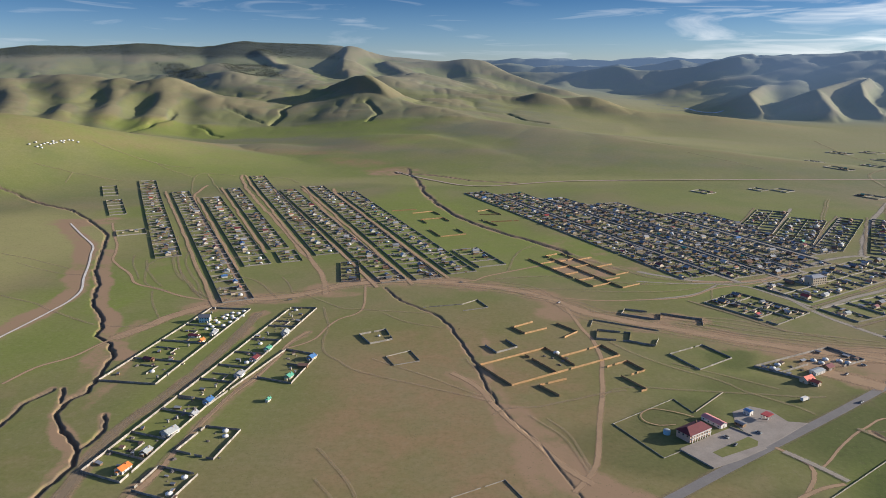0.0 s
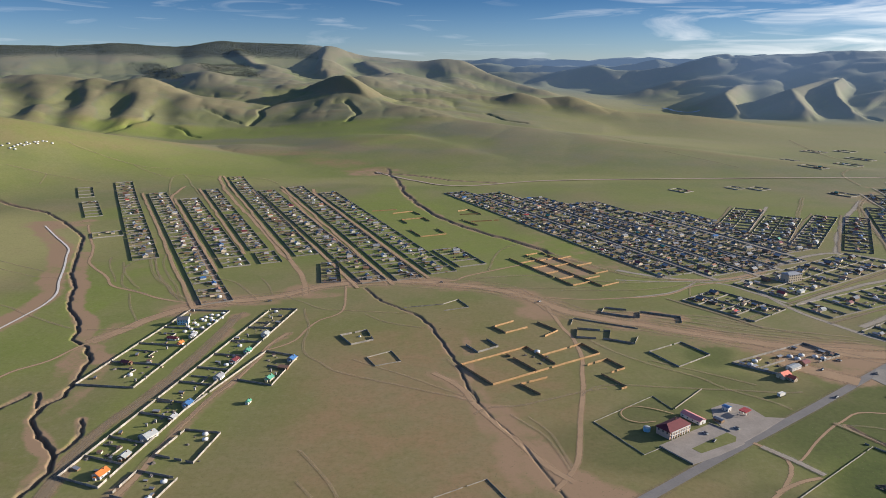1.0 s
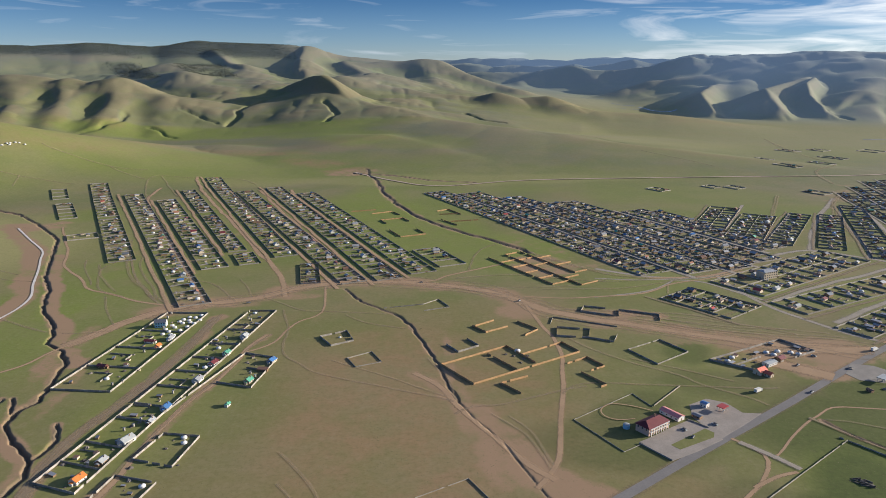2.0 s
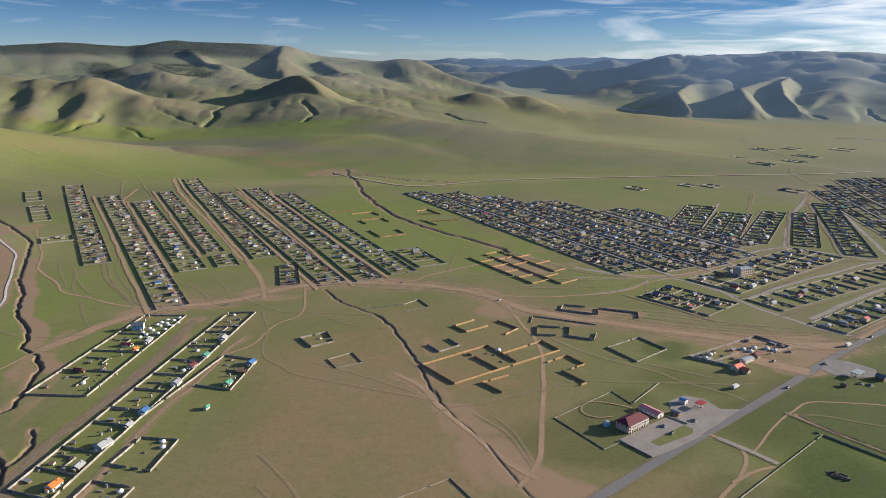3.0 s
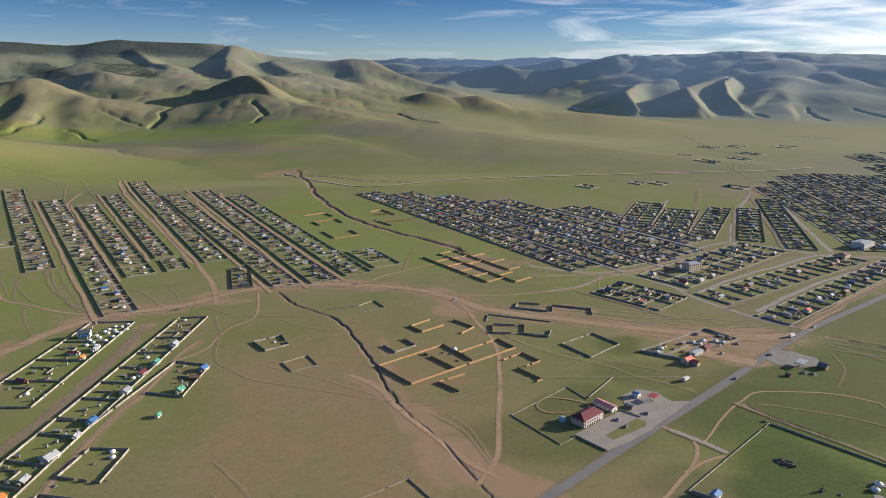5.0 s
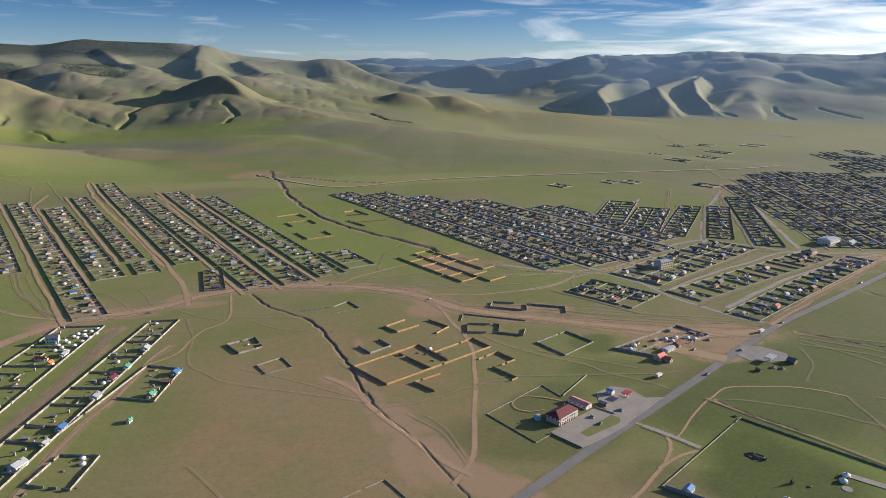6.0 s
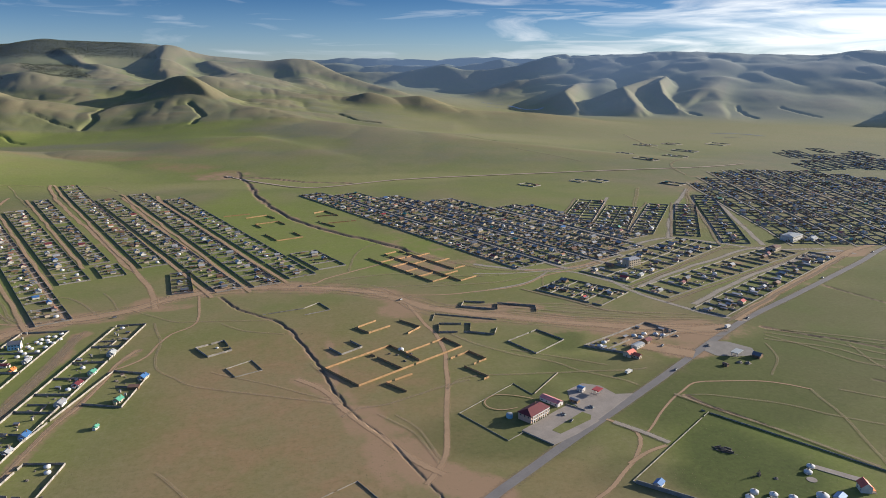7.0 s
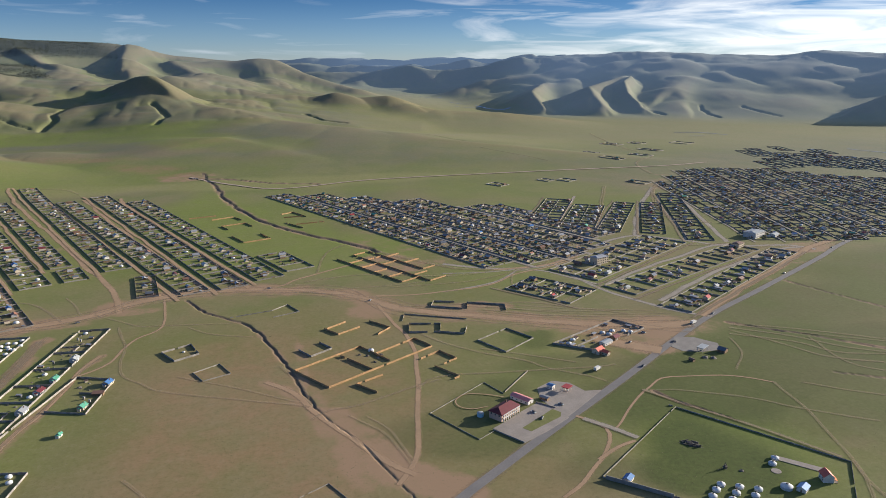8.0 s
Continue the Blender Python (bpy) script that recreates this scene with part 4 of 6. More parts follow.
def ground_z(x, y):
    u, v = (x + 1200) / 10, (y - 200) / 10
    i, j = int(min(max(u, 0), len(_gx) - 2)), int(min(max(v, 0), len(_gy) - 2))
    fx, fy = min(max(u - i, 0), 1), min(max(v - j, 0), 1)
    return float((_gz[j, i] * (1 - fx) + _gz[j, i + 1] * fx) * (1 - fy) + (_gz[j + 1, i] * (1 - fx) + _gz[j + 1, i + 1] * fx) * fy) if math.hypot(x, y) > 1400 else 0.0


PROTO, QUEUE = {}, []


def place(key, build, x, y, turn, scale=1.0):
    """Notes a thing of that key at a place on the ground; settle() builds each kind once and copies it."""
    QUEUE.append((key, build, pose(x, y, ground_z(x, y), 0, 0, turn) @ Matrix.Diagonal((scale, scale, scale, 1)), math.hypot(x - 60, y - 300)))


WORDS = {"white_wall": "whitewashed", "cream_wall": "cream plastered", "log_wall": "brown log"}
HUES = {"pale": "pale grey", "slate": "dark slate-grey", "rust": "rust-brown", "maroon": "dark maroon"}


def gable_walls(w, l, h, rise):
    return Shape().profile([(-w / 2, -0.3), (w / 2, -0.3), (w / 2, h), (0, h + rise), (-w / 2, h)], -l / 2, l / 2)


def gable_roof(w, l, h, rise, over=0.45, thick=0.16):
    k = rise / (w / 2)
    e = w / 2 + over
    return Shape().profile([(-e, h - over * k), (0, h + rise), (e, h - over * k), (e, h - over * k + thick), (0, h + rise + thick), (-e, h - over * k + thick)], -l / 2 - over, l / 2 + over)


def house(w, l, h, rise, wall, roof, detail, name="house"):
    """A gabled house, its ridge along y."""
    def build():
        hue = HUES.get(roof, roof)
        ob = empty(name, f"small {WORDS[wall]} house under a {hue} sheet-metal gable roof", "house", "village houses")
        body = part("wall", gable_walls(w, l, h, rise), wall, ob)
        part("roof", gable_roof(w, l, h, rise), "roof_" + roof, ob, f"{hue} sheet-metal roof")
        if detail:
            part("chimney", Shape().box(w * 0.12, l * 0.18, h + rise * 0.5, w * 0.12 + 0.5, l * 0.18 + 0.5, h + rise + 0.7), "log_wall", ob, "brick chimney")
            for s in (1, -1):
                for k in (-0.3, 0.28):
                    y0 = k * l
                    win = part("window", Shape().box(s * w / 2 - 0.02, y0 - 0.6, 0.95, s * (w / 2 + 0.04), y0 + 0.6, 2.05), "dark", body, "dark window pane")
                    frame_ = Shape()
                    for a, b in ((-0.72, -0.6), (0.6, 0.72)):
                        frame_.box(s * w / 2, y0 + a, 0.83, s * (w / 2 + 0.07), y0 + b, 2.17)
                    frame_.box(s * w / 2, y0 - 0.6, 2.05, s * (w / 2 + 0.07), y0 + 0.6, 2.17).box(s * w / 2, y0 - 0.6, 0.83, s * (w / 2 + 0.07), y0 + 0.6, 0.95)
                    part("window_frame", frame_, "white_wall", body)
            part("door", Shape().box(-0.5, -l / 2 - 0.05, 0, 0.5, -l / 2 + 0.02, 2.0), "log_wall", body, "brown wooden door")
            part("porch", Shape().box(-1.3, -l / 2 - 1.9, -0.2, 1.3, -l / 2 - 0.06, 2.2), wall, ob)
            part("porch_roof", Shape().profile([(-1.6, 2.21), (1.6, 2.21), (1.6, 2.32), (0, 2.75), (-1.6, 2.32)], -l / 2 - 2.2, -l / 2 - 0.06), "roof_" + roof, ob)
        return ob
    return build


def shed(w, l, h, wall, roof):
    def build():
        ob = empty("shed", f"low {WORDS[wall]} shed with a sloping {HUES.get(roof, roof)} roof", "shed", "yard sheds")
        part("wall", Shape().profile([(-w / 2, -0.3), (w / 2, -0.3), (w / 2, h), (-w / 2, h * 0.8)], -l / 2, l / 2), wall, ob)
        part("roof", Shape().profile([(-w / 2 - 0.3, h * 0.8 - 0.03), (w / 2 + 0.3, h + 0.06), (w / 2 + 0.3, h + 0.18), (-w / 2 - 0.3, h * 0.8 + 0.09)], -l / 2 - 0.3, l / 2 + 0.3), "roof_" + roof, ob)
        return ob
    return build


def ger(detail):
    def build():
        ob = empty("ger", "round white canvas ger on the grass", "ger", "white gers")
        sides = 22 if detail else 12
        part("wall", Shape().turned([(2.95, -0.2), (3.05, 0.7), (3.0, 1.55), (2.7, 1.6)], sides), "felt", ob)
        part("roof", Shape().turned([(3.12, 1.5), (3.1, 1.58), (2.4, 2.05), (1.5, 2.5), (0.75, 2.78)], sides), "felt", ob)
        part("crown", Shape().turned([(0.72, 2.76), (0.74, 2.9), (0.4, 2.98)], 10), "scrap", ob, "dark wooden crown ring")
        if detail:
            part("door", Shape().box(-0.5, -3.12, 0, 0.5, -2.9, 1.5), "roof_orange", ob, "orange wooden door")
            part("stove_pipe", Shape().turned([(0.09, 2.7), (0.09, 3.7)], 8, 0.2, 0.1), "dark", ob)
            part("belt", Shape().turned([(3.1, 1.0), (3.1, 1.1)], sides, closed=False), "old_wood", ob)
        return ob
    return build


def outhouse():
    ob = empty("outhouse", "narrow board outhouse in a yard corner", "outhouse", "outhouses")
    part("wall", Shape().box(-0.6, -0.6, -0.1, 0.6, 0.6, 2.0), "old_wood", ob)
    part("roof", Shape().profile([(-0.8, 2.01), (0.8, 2.2), (0.8, 2.3), (-0.8, 2.11)], -0.8, 0.8), "roof_grey", ob)
    return ob


def heap():
    """One rough mound of boards and scrap."""
    rng = random.Random(5)
    rings, sides = [(2.3, -0.05), (2.0, 0.35), (1.3, 0.75), (0.6, 1.05)], 9
    s = Shape().turned(rings, sides)
    s.v = [(x * rng.uniform(0.65, 1.25), y * rng.uniform(0.5, 1.0), z * rng.uniform(0.7, 1.3)) for x, y, z in s.v]
    ob = new("scrap_mound", s.mesh("scrap_mound", "scrap"))
    return tagged(ob, "low grey mound of boards and scrap in a yard", "mound", "yard mounds")


def car(colour):
    def build():
        ob = empty("car", f"parked {colour} car with a dark glasshouse", "car", "parked cars")
        body = Shape().profile([(-0.85, 0.35), (0.85, 0.35), (0.88, 0.8), (0.8, 0.95), (-0.8, 0.95), (-0.88, 0.8)], -2.1, 2.1)
        part("body", body, "roof_" + colour, ob)
        part("cabin", Shape().profile([(-0.78, 0.95), (0.78, 0.95), (0.62, 1.45), (-0.62, 1.45)], -1.3, 1.0), "dark", ob, "dark glazed cabin")
        for sx in (-0.8, 0.8):
            for sy in (-1.3, 1.3):
                ring = Shape()
                ring.v = [(sx + o, sy + 0.33 * math.cos(k * math.pi / 5), 0.33 + 0.33 * math.sin(k * math.pi / 5)) for o in (-0.1, 0.1) for k in range(10)]
                ring.f = [tuple(range(9, -1, -1)), tuple(range(10, 20))] + [(k, (k + 1) % 10, (k + 1) % 10 + 10, k + 10) for k in range(10)]
                part("wheel", ring, "dark", ob)
        return ob
    return build


HOUSE_KINDS = [(6.5, 8.5, 2.6, 1.7, w, r) for w, r in (("log_wall", "slate"), ("cream_wall", "grey"), ("log_wall", "brown"), ("white_wall", "rust"), ("cream_wall", "slate"), ("log_wall", "grey"),
               ("white_wall", "pale"), ("cream_wall", "red"), ("white_wall", "blue"), ("log_wall", "green"), ("cream_wall", "maroon"))]
HOUSE_ODDS = [20, 18, 14, 9, 12, 18, 6, 3, 3, 3, 5]
SHED_KINDS = [(3.2, 6.0, 2.3, "log_wall", "slate"), (3.5, 8.0, 2.4, "log_wall", "grey"), (4.0, 5.0, 2.5, "cream_wall", "brown")]


def put_house(kind, x, y, turn, detail=False, scale=1.0):
    return place(("house", *kind, detail), house(*kind, detail), x, y, turn, scale)


def put_shed(kind, x, y, turn, scale=1.0):
    return place(("shed", *kind), shed(*kind), x, y, turn, scale)


def put_ger(x, y, turn, detail=False, scale=1.0):
    return place(("ger", detail), ger(detail), x, y, turn, scale * 0.84)


# ---------------------------------------------------------------- fences and yards
def fence_panels(p, q, h, rng, module=2.8, gap=None):
    """The panels of a board fence from p to q, each with its post; gap: a stretch left open, as two shares of its length."""
    length = math.dist(p, q)
    n = max(1, int(length / module))
    dx, dy = (q[0] - p[0]) / length, (q[1] - p[1]) / length
    nx, ny = -dy, dx
    for k in range(n):
        if (gap and gap[0] < (k + 0.5) / n < gap[1]) or rng.random() < 0.02:
            continue
        s = Shape()
        a, b, h_ = k * length / n, (k + 1) * length / n, 0.86 * h
        top, lean = h_ * rng.choice((0.94, 0.97, 1.0, 1.0, 1.02)) * rng.uniform(0.98, 1.02), rng.uniform(-0.05, 0.05)
        for t0, t1, half, z1 in ((a, b, 0.05, top), (a - 0.08, a + 0.08, 0.1, top + 0.12)):
            x0, y0, x1, y1 = p[0] + dx * t0, p[1] + dy * t0, p[0] + dx * t1, p[1] + dy * t1
            z = ground_z(x0, y0)
            base = [(x0 - nx * half, y0 - ny * half), (x1 - nx * half, y1 - ny * half), (x1 + nx * half, y1 + ny * half), (x0 + nx * half, y0 + ny * half)]
            s.add([(x, y, z - 0.3) for x, y in base] + [(x + nx * lean, y + ny * lean, z + z1) for x, y in base],
                  [(4, 5, 6, 7), (0, 1, 5, 4), (1, 2, 6, 5), (2, 3, 7, 6), (3, 0, 4, 7)])
        yield s


def fence_thing(runs, wood, label, h=1.8, seed=1, group="yard fences", pieces=True):
    """A fence of board panels; far ones have each run's panels joined."""
    rng = random.Random(seed)
    ob = empty("fence", label, "fence", group)
    for p, q, *gap in runs:
        whole = Shape()
        for s in fence_panels(p, q, h, rng, gap=gap[0] if gap else None):
            if pieces:
                part("panel", s, wood, ob)
            else:
                whole.add(s.v, s.f)
        if whole.v:
            tagged(part("fence_run", whole, wood, ob), kind="stuff")
    return ob


GREY = "grey weathered board fence round a row of yards"
NEW = "fresh orange pine board fence of an unbuilt plot"


def yard_row(x0, y0, x1, y1, width, plots, rows=1, seed=1, side=1.0, houses=1.0, wood="old_wood", far=False, detail=False, h=1.75, cross=1.0, label=GREY, lane=0.0, lane_width=6.5, lane_mat="earth"):
    """A row of fenced yards: its first long edge from (x0, y0) to (x1, y1), the yards to the left of that way."""
    rng = random.Random(seed)
    length = math.dist((x0, y0), (x1, y1))
    d = ((x1 - x0) / length, (y1 - y0) / length)
    n = (-d[1], d[0])
    turn = math.degrees(math.atan2(d[1], d[0])) - 90

    def at(s, w):
        return (x0 + d[0] * s + n[0] * w, y0 + d[1] * s + n[1] * w)

    cuts = [0.0] + [length * (k + rng.uniform(-0.15, 0.15)) / plots for k in range(1, plots)] + [length]
    depth = width / rows
    runs = []
    for r in range(rows + 1):
        runs.append((at(0, r * depth), at(length, r * depth)))
    for k, c in enumerate(cuts):
        for r in range(rows):
            if k in (0, plots) or rng.random() < cross:
                runs.append((at(c, r * depth), at(c, (r + 1) * depth)))
    fence_thing(runs, wood, label, h, seed, pieces=False)
    if lane:
        strip_road("lane", [at(-14, -lane), at(length * 0.33, -lane), at(length * 0.66, -lane), at(length + 14, -lane)], lane_width, lane_mat, "sandy lane between the fenced yards", "lane", wander=1.5, spacing=12.0)
    for k in range(plots):
        for r in range(rows):
            if rng.random() > houses:
                continue
            a, b = cuts[k], cuts[k + 1]
            room = b - a
            face = side if rows == 1 else (1.0 if r == rows - 1 else -1.0)
            mid = (r + 0.5) * depth
            kind = rng.choices(HOUSE_KINDS, HOUSE_ODDS)[0]
            spot = at(a + room * rng.uniform(0.3, 0.7), mid + face * depth * rng.uniform(-0.12, 0.3))
            roll = rng.random()
            small = min(1.0, room / 17)
            if roll < 0.88:
                put_house(kind, *spot, turn + rng.choice((0, 0, 90)) + rng.uniform(-9, 9), detail, small * rng.uniform(0.55, 1.0))
            else:
                put_ger(*spot, turn + 180 + rng.uniform(-20, 20), detail, rng.uniform(0.85, 1.0))
            if rng.random() < 0.85:
                kind = rng.choice(SHED_KINDS)
                put_shed(kind, *at(a + kind[0] * 0.5 + 1.0, mid + face * depth * rng.uniform(-0.2, 0.2)), turn + 90, small * rng.uniform(0.75, 1.0))
            if rng.random() < (0.3 if far else 0.5):
                kind = rng.choice(SHED_KINDS)
                put_shed(kind, *at(b - 3.5, mid + face * depth * rng.uniform(0.1, 0.3)), turn + rng.choice((0, 90)), small * rng.uniform(0.5, 0.8))
            if rng.random() < 0.07:
                put_ger(*at(a + room * rng.uniform(0.35, 0.65), mid - face * depth * rng.uniform(0.0, 0.2)), turn + 180, detail, rng.uniform(0.8, 0.95))
            if rng.random() < 0.45 and not far:
                place("heap", heap, *at(a + room * rng.uniform(0.2, 0.8), mid - face * depth * rng.uniform(0.1, 0.35)), rng.uniform(0, 360), rng.uniform(0.6, 1.1))
            for extra in range(1 if far else 5):
                if rng.random() < 0.6:
                    put_shed(rng.choice(SHED_KINDS), *at(a + room * rng.uniform(0.12, 0.88), mid + depth * rng.uniform(-0.36, 0.36)), turn + rng.choice((0, 90)) + rng.uniform(-6, 6), small * rng.uniform(0.3, 0.6))
                if rng.random() < 0.5:
                    place("heap", heap, *at(a + room * rng.uniform(0.1, 0.9), mid + depth * rng.uniform(-0.38, 0.38)), rng.uniform(0, 360), rng.uniform(0.35, 0.8))
            if rng.random() < 0.5 and not far:
                place("outhouse", outhouse, *at(a + 1.6, mid - face * depth * 0.38), turn, 1.0)


# Western rows, running from the hills to the crossroads
WEST = [
    (-658, 1373, -626, 1307, 26, 3, 0.0), (-604, 1268, -540, 1140, 26, 5, 0.4), (-480, 1027, -465, 996, 40, 1, 1.0), (-608, 1425, -364, 877, 32, 24, 0.95),
    (-516, 1348, -227, 703, 32, 28, 1.0), (-440, 1295, -241, 840, 32, 20, 1.0), (-423, 1392, -228, 922, 24, 20, 0.95), (-220, 910, -200, 858, 26, 2, 1.0),
    (-410, 1519, -163, 893, 30, 27, 1.0), (-317, 1379, -69, 773, 30, 27, 1.0), (-269, 1419, -30, 784, 31, 28, 1.0), (-198, 1354, 9, 809, 33, 24, 1.0), (-127, 858, -115, 777, 22, 3, 1.0),
    (12, 919, 44, 838, 36, 3, 0.9),
]
for k, (x0, y0, x1, y1, w, n, dens) in enumerate(WEST):
    yard_row(x0, y0, x1, y1, w, n, seed=100 + k, side=1.0, houses=dens, lane=9.0 if k > 3 and n > 5 else 0.0)

# Middle rows, side by side along one direction
def along(n, s):
    return (0.921 * n + 0.389 * s, 0.389 * n - 0.921 * s)


for k, (n0, width, s0, s1, plots, rows) in enumerate([(562, 46, -1227, -620, 26, 2), (617, 48, -1190, -600, 25, 2), (674, 36, -1120, -590, 23, 2), (718, 56, -1040, -600, 19, 2), (786, 46, -925, -640, 12, 2), (828, 22, -905, -790, 5, 1)]):
    yard_row(*along(n0, s0), *along(n0, s1), width, plots, rows, seed=200 + k, lane=4.5 if k else 0.0, lane_width=11.0, lane_mat="lane")

# Blocks by the middle crossroads and along the main road
for k, (x0, y0, x1, y1, w, n, rows, side, dens) in enumerate([
    (533, 1195, 437, 1039, 47, 8, 2, 1, 0.6), (559, 1132, 462, 981, 52, 8, 2, 1, 1.0), (638, 1132, 501, 938, 34, 11, 1, 1, 1.0), (682, 1119, 558, 907, 34, 11, 1, 1, 1.0), (760, 1193, 598, 852, 36, 16, 1, 1, 1.0),
    (383, 707, 584, 835, 66, 9, 2, 1, 1.0), (398, 649, 656, 776, 42, 13, 1, 1, 0.9), (422, 584, 694, 751, 34, 14, 1, -1, 1.0), (270, 706, 317, 641, 58, 4, 2, 1, 0.9)]):
    yard_row(x0, y0, x1, y1, w, n, rows, seed=300 + k, side=side, houses=dens, lane=7.0, lane_width=6.0, lane_mat="earth_faint")

# The dense eastern quarter
def east(n, s):
    return (0.96 * n + 0.28 * s, -0.28 * n + 0.96 * s)


EAST = [(428, 1490, 985), (470, 1560, 985), (514, 1640, 985), (556, 1670, 990), (600, 1690, 1010), (644, 1690, 1030), (688, 1680, 1075), (732, 1690, 1110), (776, 1640, 1150), (820, 1600, 1190), (864, 1580, 1240), (908, 1560, 1300), (952, 1560, 1360)]
for k, (n0, s0, s1) in enumerate(EAST):
    yard_row(*east(n0, s0), *east(n0, s1), 36, max(3, int((s0 - s1) / 26)), 2, seed=400 + k, houses=0.8, far=True, h=1.25, lane=4.0, lane_width=5.0, lane_mat="lane")
for k, (n0, s0, s1) in enumerate([(770, 1830, 1700), (812, 1880, 1720), (812, 2060, 1930), (856, 2110, 1745), (900, 2010, 1720), (944, 2160, 2060), (944, 1990, 1690), (988, 2040, 1650), (1032, 1930, 1620), (1032, 2090, 1990), (1078, 1900, 1600), (1122, 1830, 1640)]):
    yard_row(*east(n0, s0), *east(n0, s1), 38, max(3, int((s0 - s1) / 30)), 2, seed=450 + k, houses=0.5, far=True, h=1.25)
for k, (x, y, w, l) in enumerate([(1010, 1740, 30, 60), (1100, 1850, 30, 70), (900, 1790, 26, 40), (1060, 2000, 40, 60), (1160, 2010, 40, 50), (480, 1380, 26, 40), (770, 1330, 30, 45), (880, 1660, 30, 60), (1290, 1980, 50, 60), (640, 1390, 28, 34), (600, 1400, 24, 30)]):
    yard_row(x, y, x + l * 0.5, y - l * 0.86, w, 2, seed=480 + k, houses=0.4, far=True)

# ---------------------------------------------------------------- the near rows by the gully
yard_runs = [((-233, 687), (-268, 516)), ((-193, 683), (-221, 509)), ((-233, 687), (-193, 683)), ((-268, 516), (-221, 509)), ((-244, 640), (-202, 632)), ((-252, 600), (-207, 592)), ((-259, 560), (-214, 552))]
fence_thing(yard_runs, "old_wood", GREY, 1.8, 11)
yard_runs = [((-153, 688), (-219, 387)), ((-127, 687), (-190, 375)), ((-153, 688), (-127, 687)), ((-219, 387), (-190, 375))]
for t in (0.17, 0.28, 0.38, 0.47, 0.56, 0.66, 0.73, 0.84, 0.92):
    yard_runs.append(((-153 - 66 * t, 688 - 301 * t), (-127 - 63 * t, 687 - 312 * t)))
fence_thing(yard_runs, "old_wood", GREY, 1.9, 12)
fence_thing([((-135, 579), (-171, 470)), ((-106, 567), (-117, 511)), ((-135, 579), (-106, 567)), ((-117, 511), (-146, 522)), ((-128, 548), (-112, 543))], "old_wood", GREY, 1.8, 13)
fence_thing([((-161, 443), (-136, 438)), ((-136, 438), (-143, 401)), ((-143, 401), (-170, 411)), ((-170, 411), (-161, 443))], "old_wood", "grey board fence round a yard with gers", 1.8, 14)
fence_thing([((-174, 393), (-147, 384)), ((-147, 384), (-154, 357)), ((-154, 357), (-180, 367)), ((-180, 367), (-174, 393))], "old_wood", "grey board fence round a yard with gers", 1.8, 15)
LANE = -12.0
rng_yard = random.Random(44)
for (x0, y0), (x1, y1), count in [((-233, 687), (-221, 509), 26), ((-153, 688), (-205, 380), 60), ((-135, 579), (-120, 511), 9), ((-161, 443), (-150, 401), 4), ((-174, 393), (-160, 357), 6)]:
    for k in range(count):
        t = (k + rng_yard.uniform(0.1, 0.9)) / count
        x, y = x0 + (x1 - x0) * t + (rng_yard.uniform(2, 11) if x0 > -200 else rng_yard.uniform(-8, 14)), y0 + (y1 - y0) * t
        pick = rng_yard.random()
        if pick < 0.6:
            place("heap", heap, x, y, rng_yard.uniform(0, 360), rng_yard.uniform(0.3, 0.75))
        elif pick < 0.85:
            put_shed(SHED_KINDS[k % 3], x, y, LANE + 90 * (k % 2), rng_yard.uniform(0.3, 0.55))
        else:
            place("outhouse", outhouse, x, y, LANE, 1.0)
fence_thing([((-243, 625), (-226, 622)), ((-226, 622), (-228, 612)), ((-250, 585), (-230, 580)), ((-230, 580), (-232, 570)), ((-248, 546), (-232, 543)), ((-232, 543), (-236, 528))], "old_wood", "low inner fences of pens in a yard", 1.4, 16)
fence_thing([((-160, 650), (-146, 648)), ((-146, 648), (-149, 636)), ((-170, 602), (-158, 600)), ((-184, 530), (-170, 527)), ((-170, 527), (-172, 516)), ((-195, 486), (-184, 484)), ((-208, 425), (-194, 421)), ((-194, 421), (-198, 408))], "old_wood", "low inner fences of pens in a yard", 1.4, 17)
for kind, x, y, turn in [
    ((7, 9, 2.8, 2.0, "white_wall", "pale"), -144, 617, LANE + 6), ((6, 7.5, 2.6, 1.7, "white_wall", "green"), -151, 579, LANE), ((7, 9, 2.7, 1.6, "white_wall", "maroon"), -157, 558, LANE - 4),
    ((7, 9, 2.7, 1.9, "white_wall", "grey"), -161, 526, LANE), ((6.5, 8, 2.7, 2.0, "white_wall", "blue"), -171, 480, LANE), ((5, 7, 2.4, 1.5, "log_wall", "grey"), -175, 460, LANE),
    ((8, 11, 3.0, 2.2, "white_wall", "pale"), -182, 434, LANE - 14), ((6, 8, 2.6, 1.6, "log_wall", "pale"), -188, 409, LANE), ((7, 9.5, 2.8, 2.0, "white_wall", "orange"), -194, 389, LANE - 8),
    ((5, 6, 2.6, 1.8, "cream_wall", "orange"), -214, 597, LANE), ((6.5, 8, 2.8, 2.0, "cream_wall", "blue"), -110, 560, LANE - 10), ((6, 7.5, 2.7, 2.0, "cream_wall", "green"), -121, 522, LANE - 8),
    ((3.2, 4, 2.2, 1.2, "white_wall", "green"), -128, 483, LANE), ((5, 10, 2.4, 1.4, "white_wall", "maroon"), -225, 609, 80), ((5, 9, 2.6, 1.4, "white_wall", "grey"), -209, 616, LANE), ((5, 9, 2.5, 1.4, "log_wall", "maroon"), -245, 556, 70)]:
    put_house(kind, x, y, turn, True, 0.86)
put_shed((4, 8, 2.4, "log_wall", "brown"), -114, 543, 80)
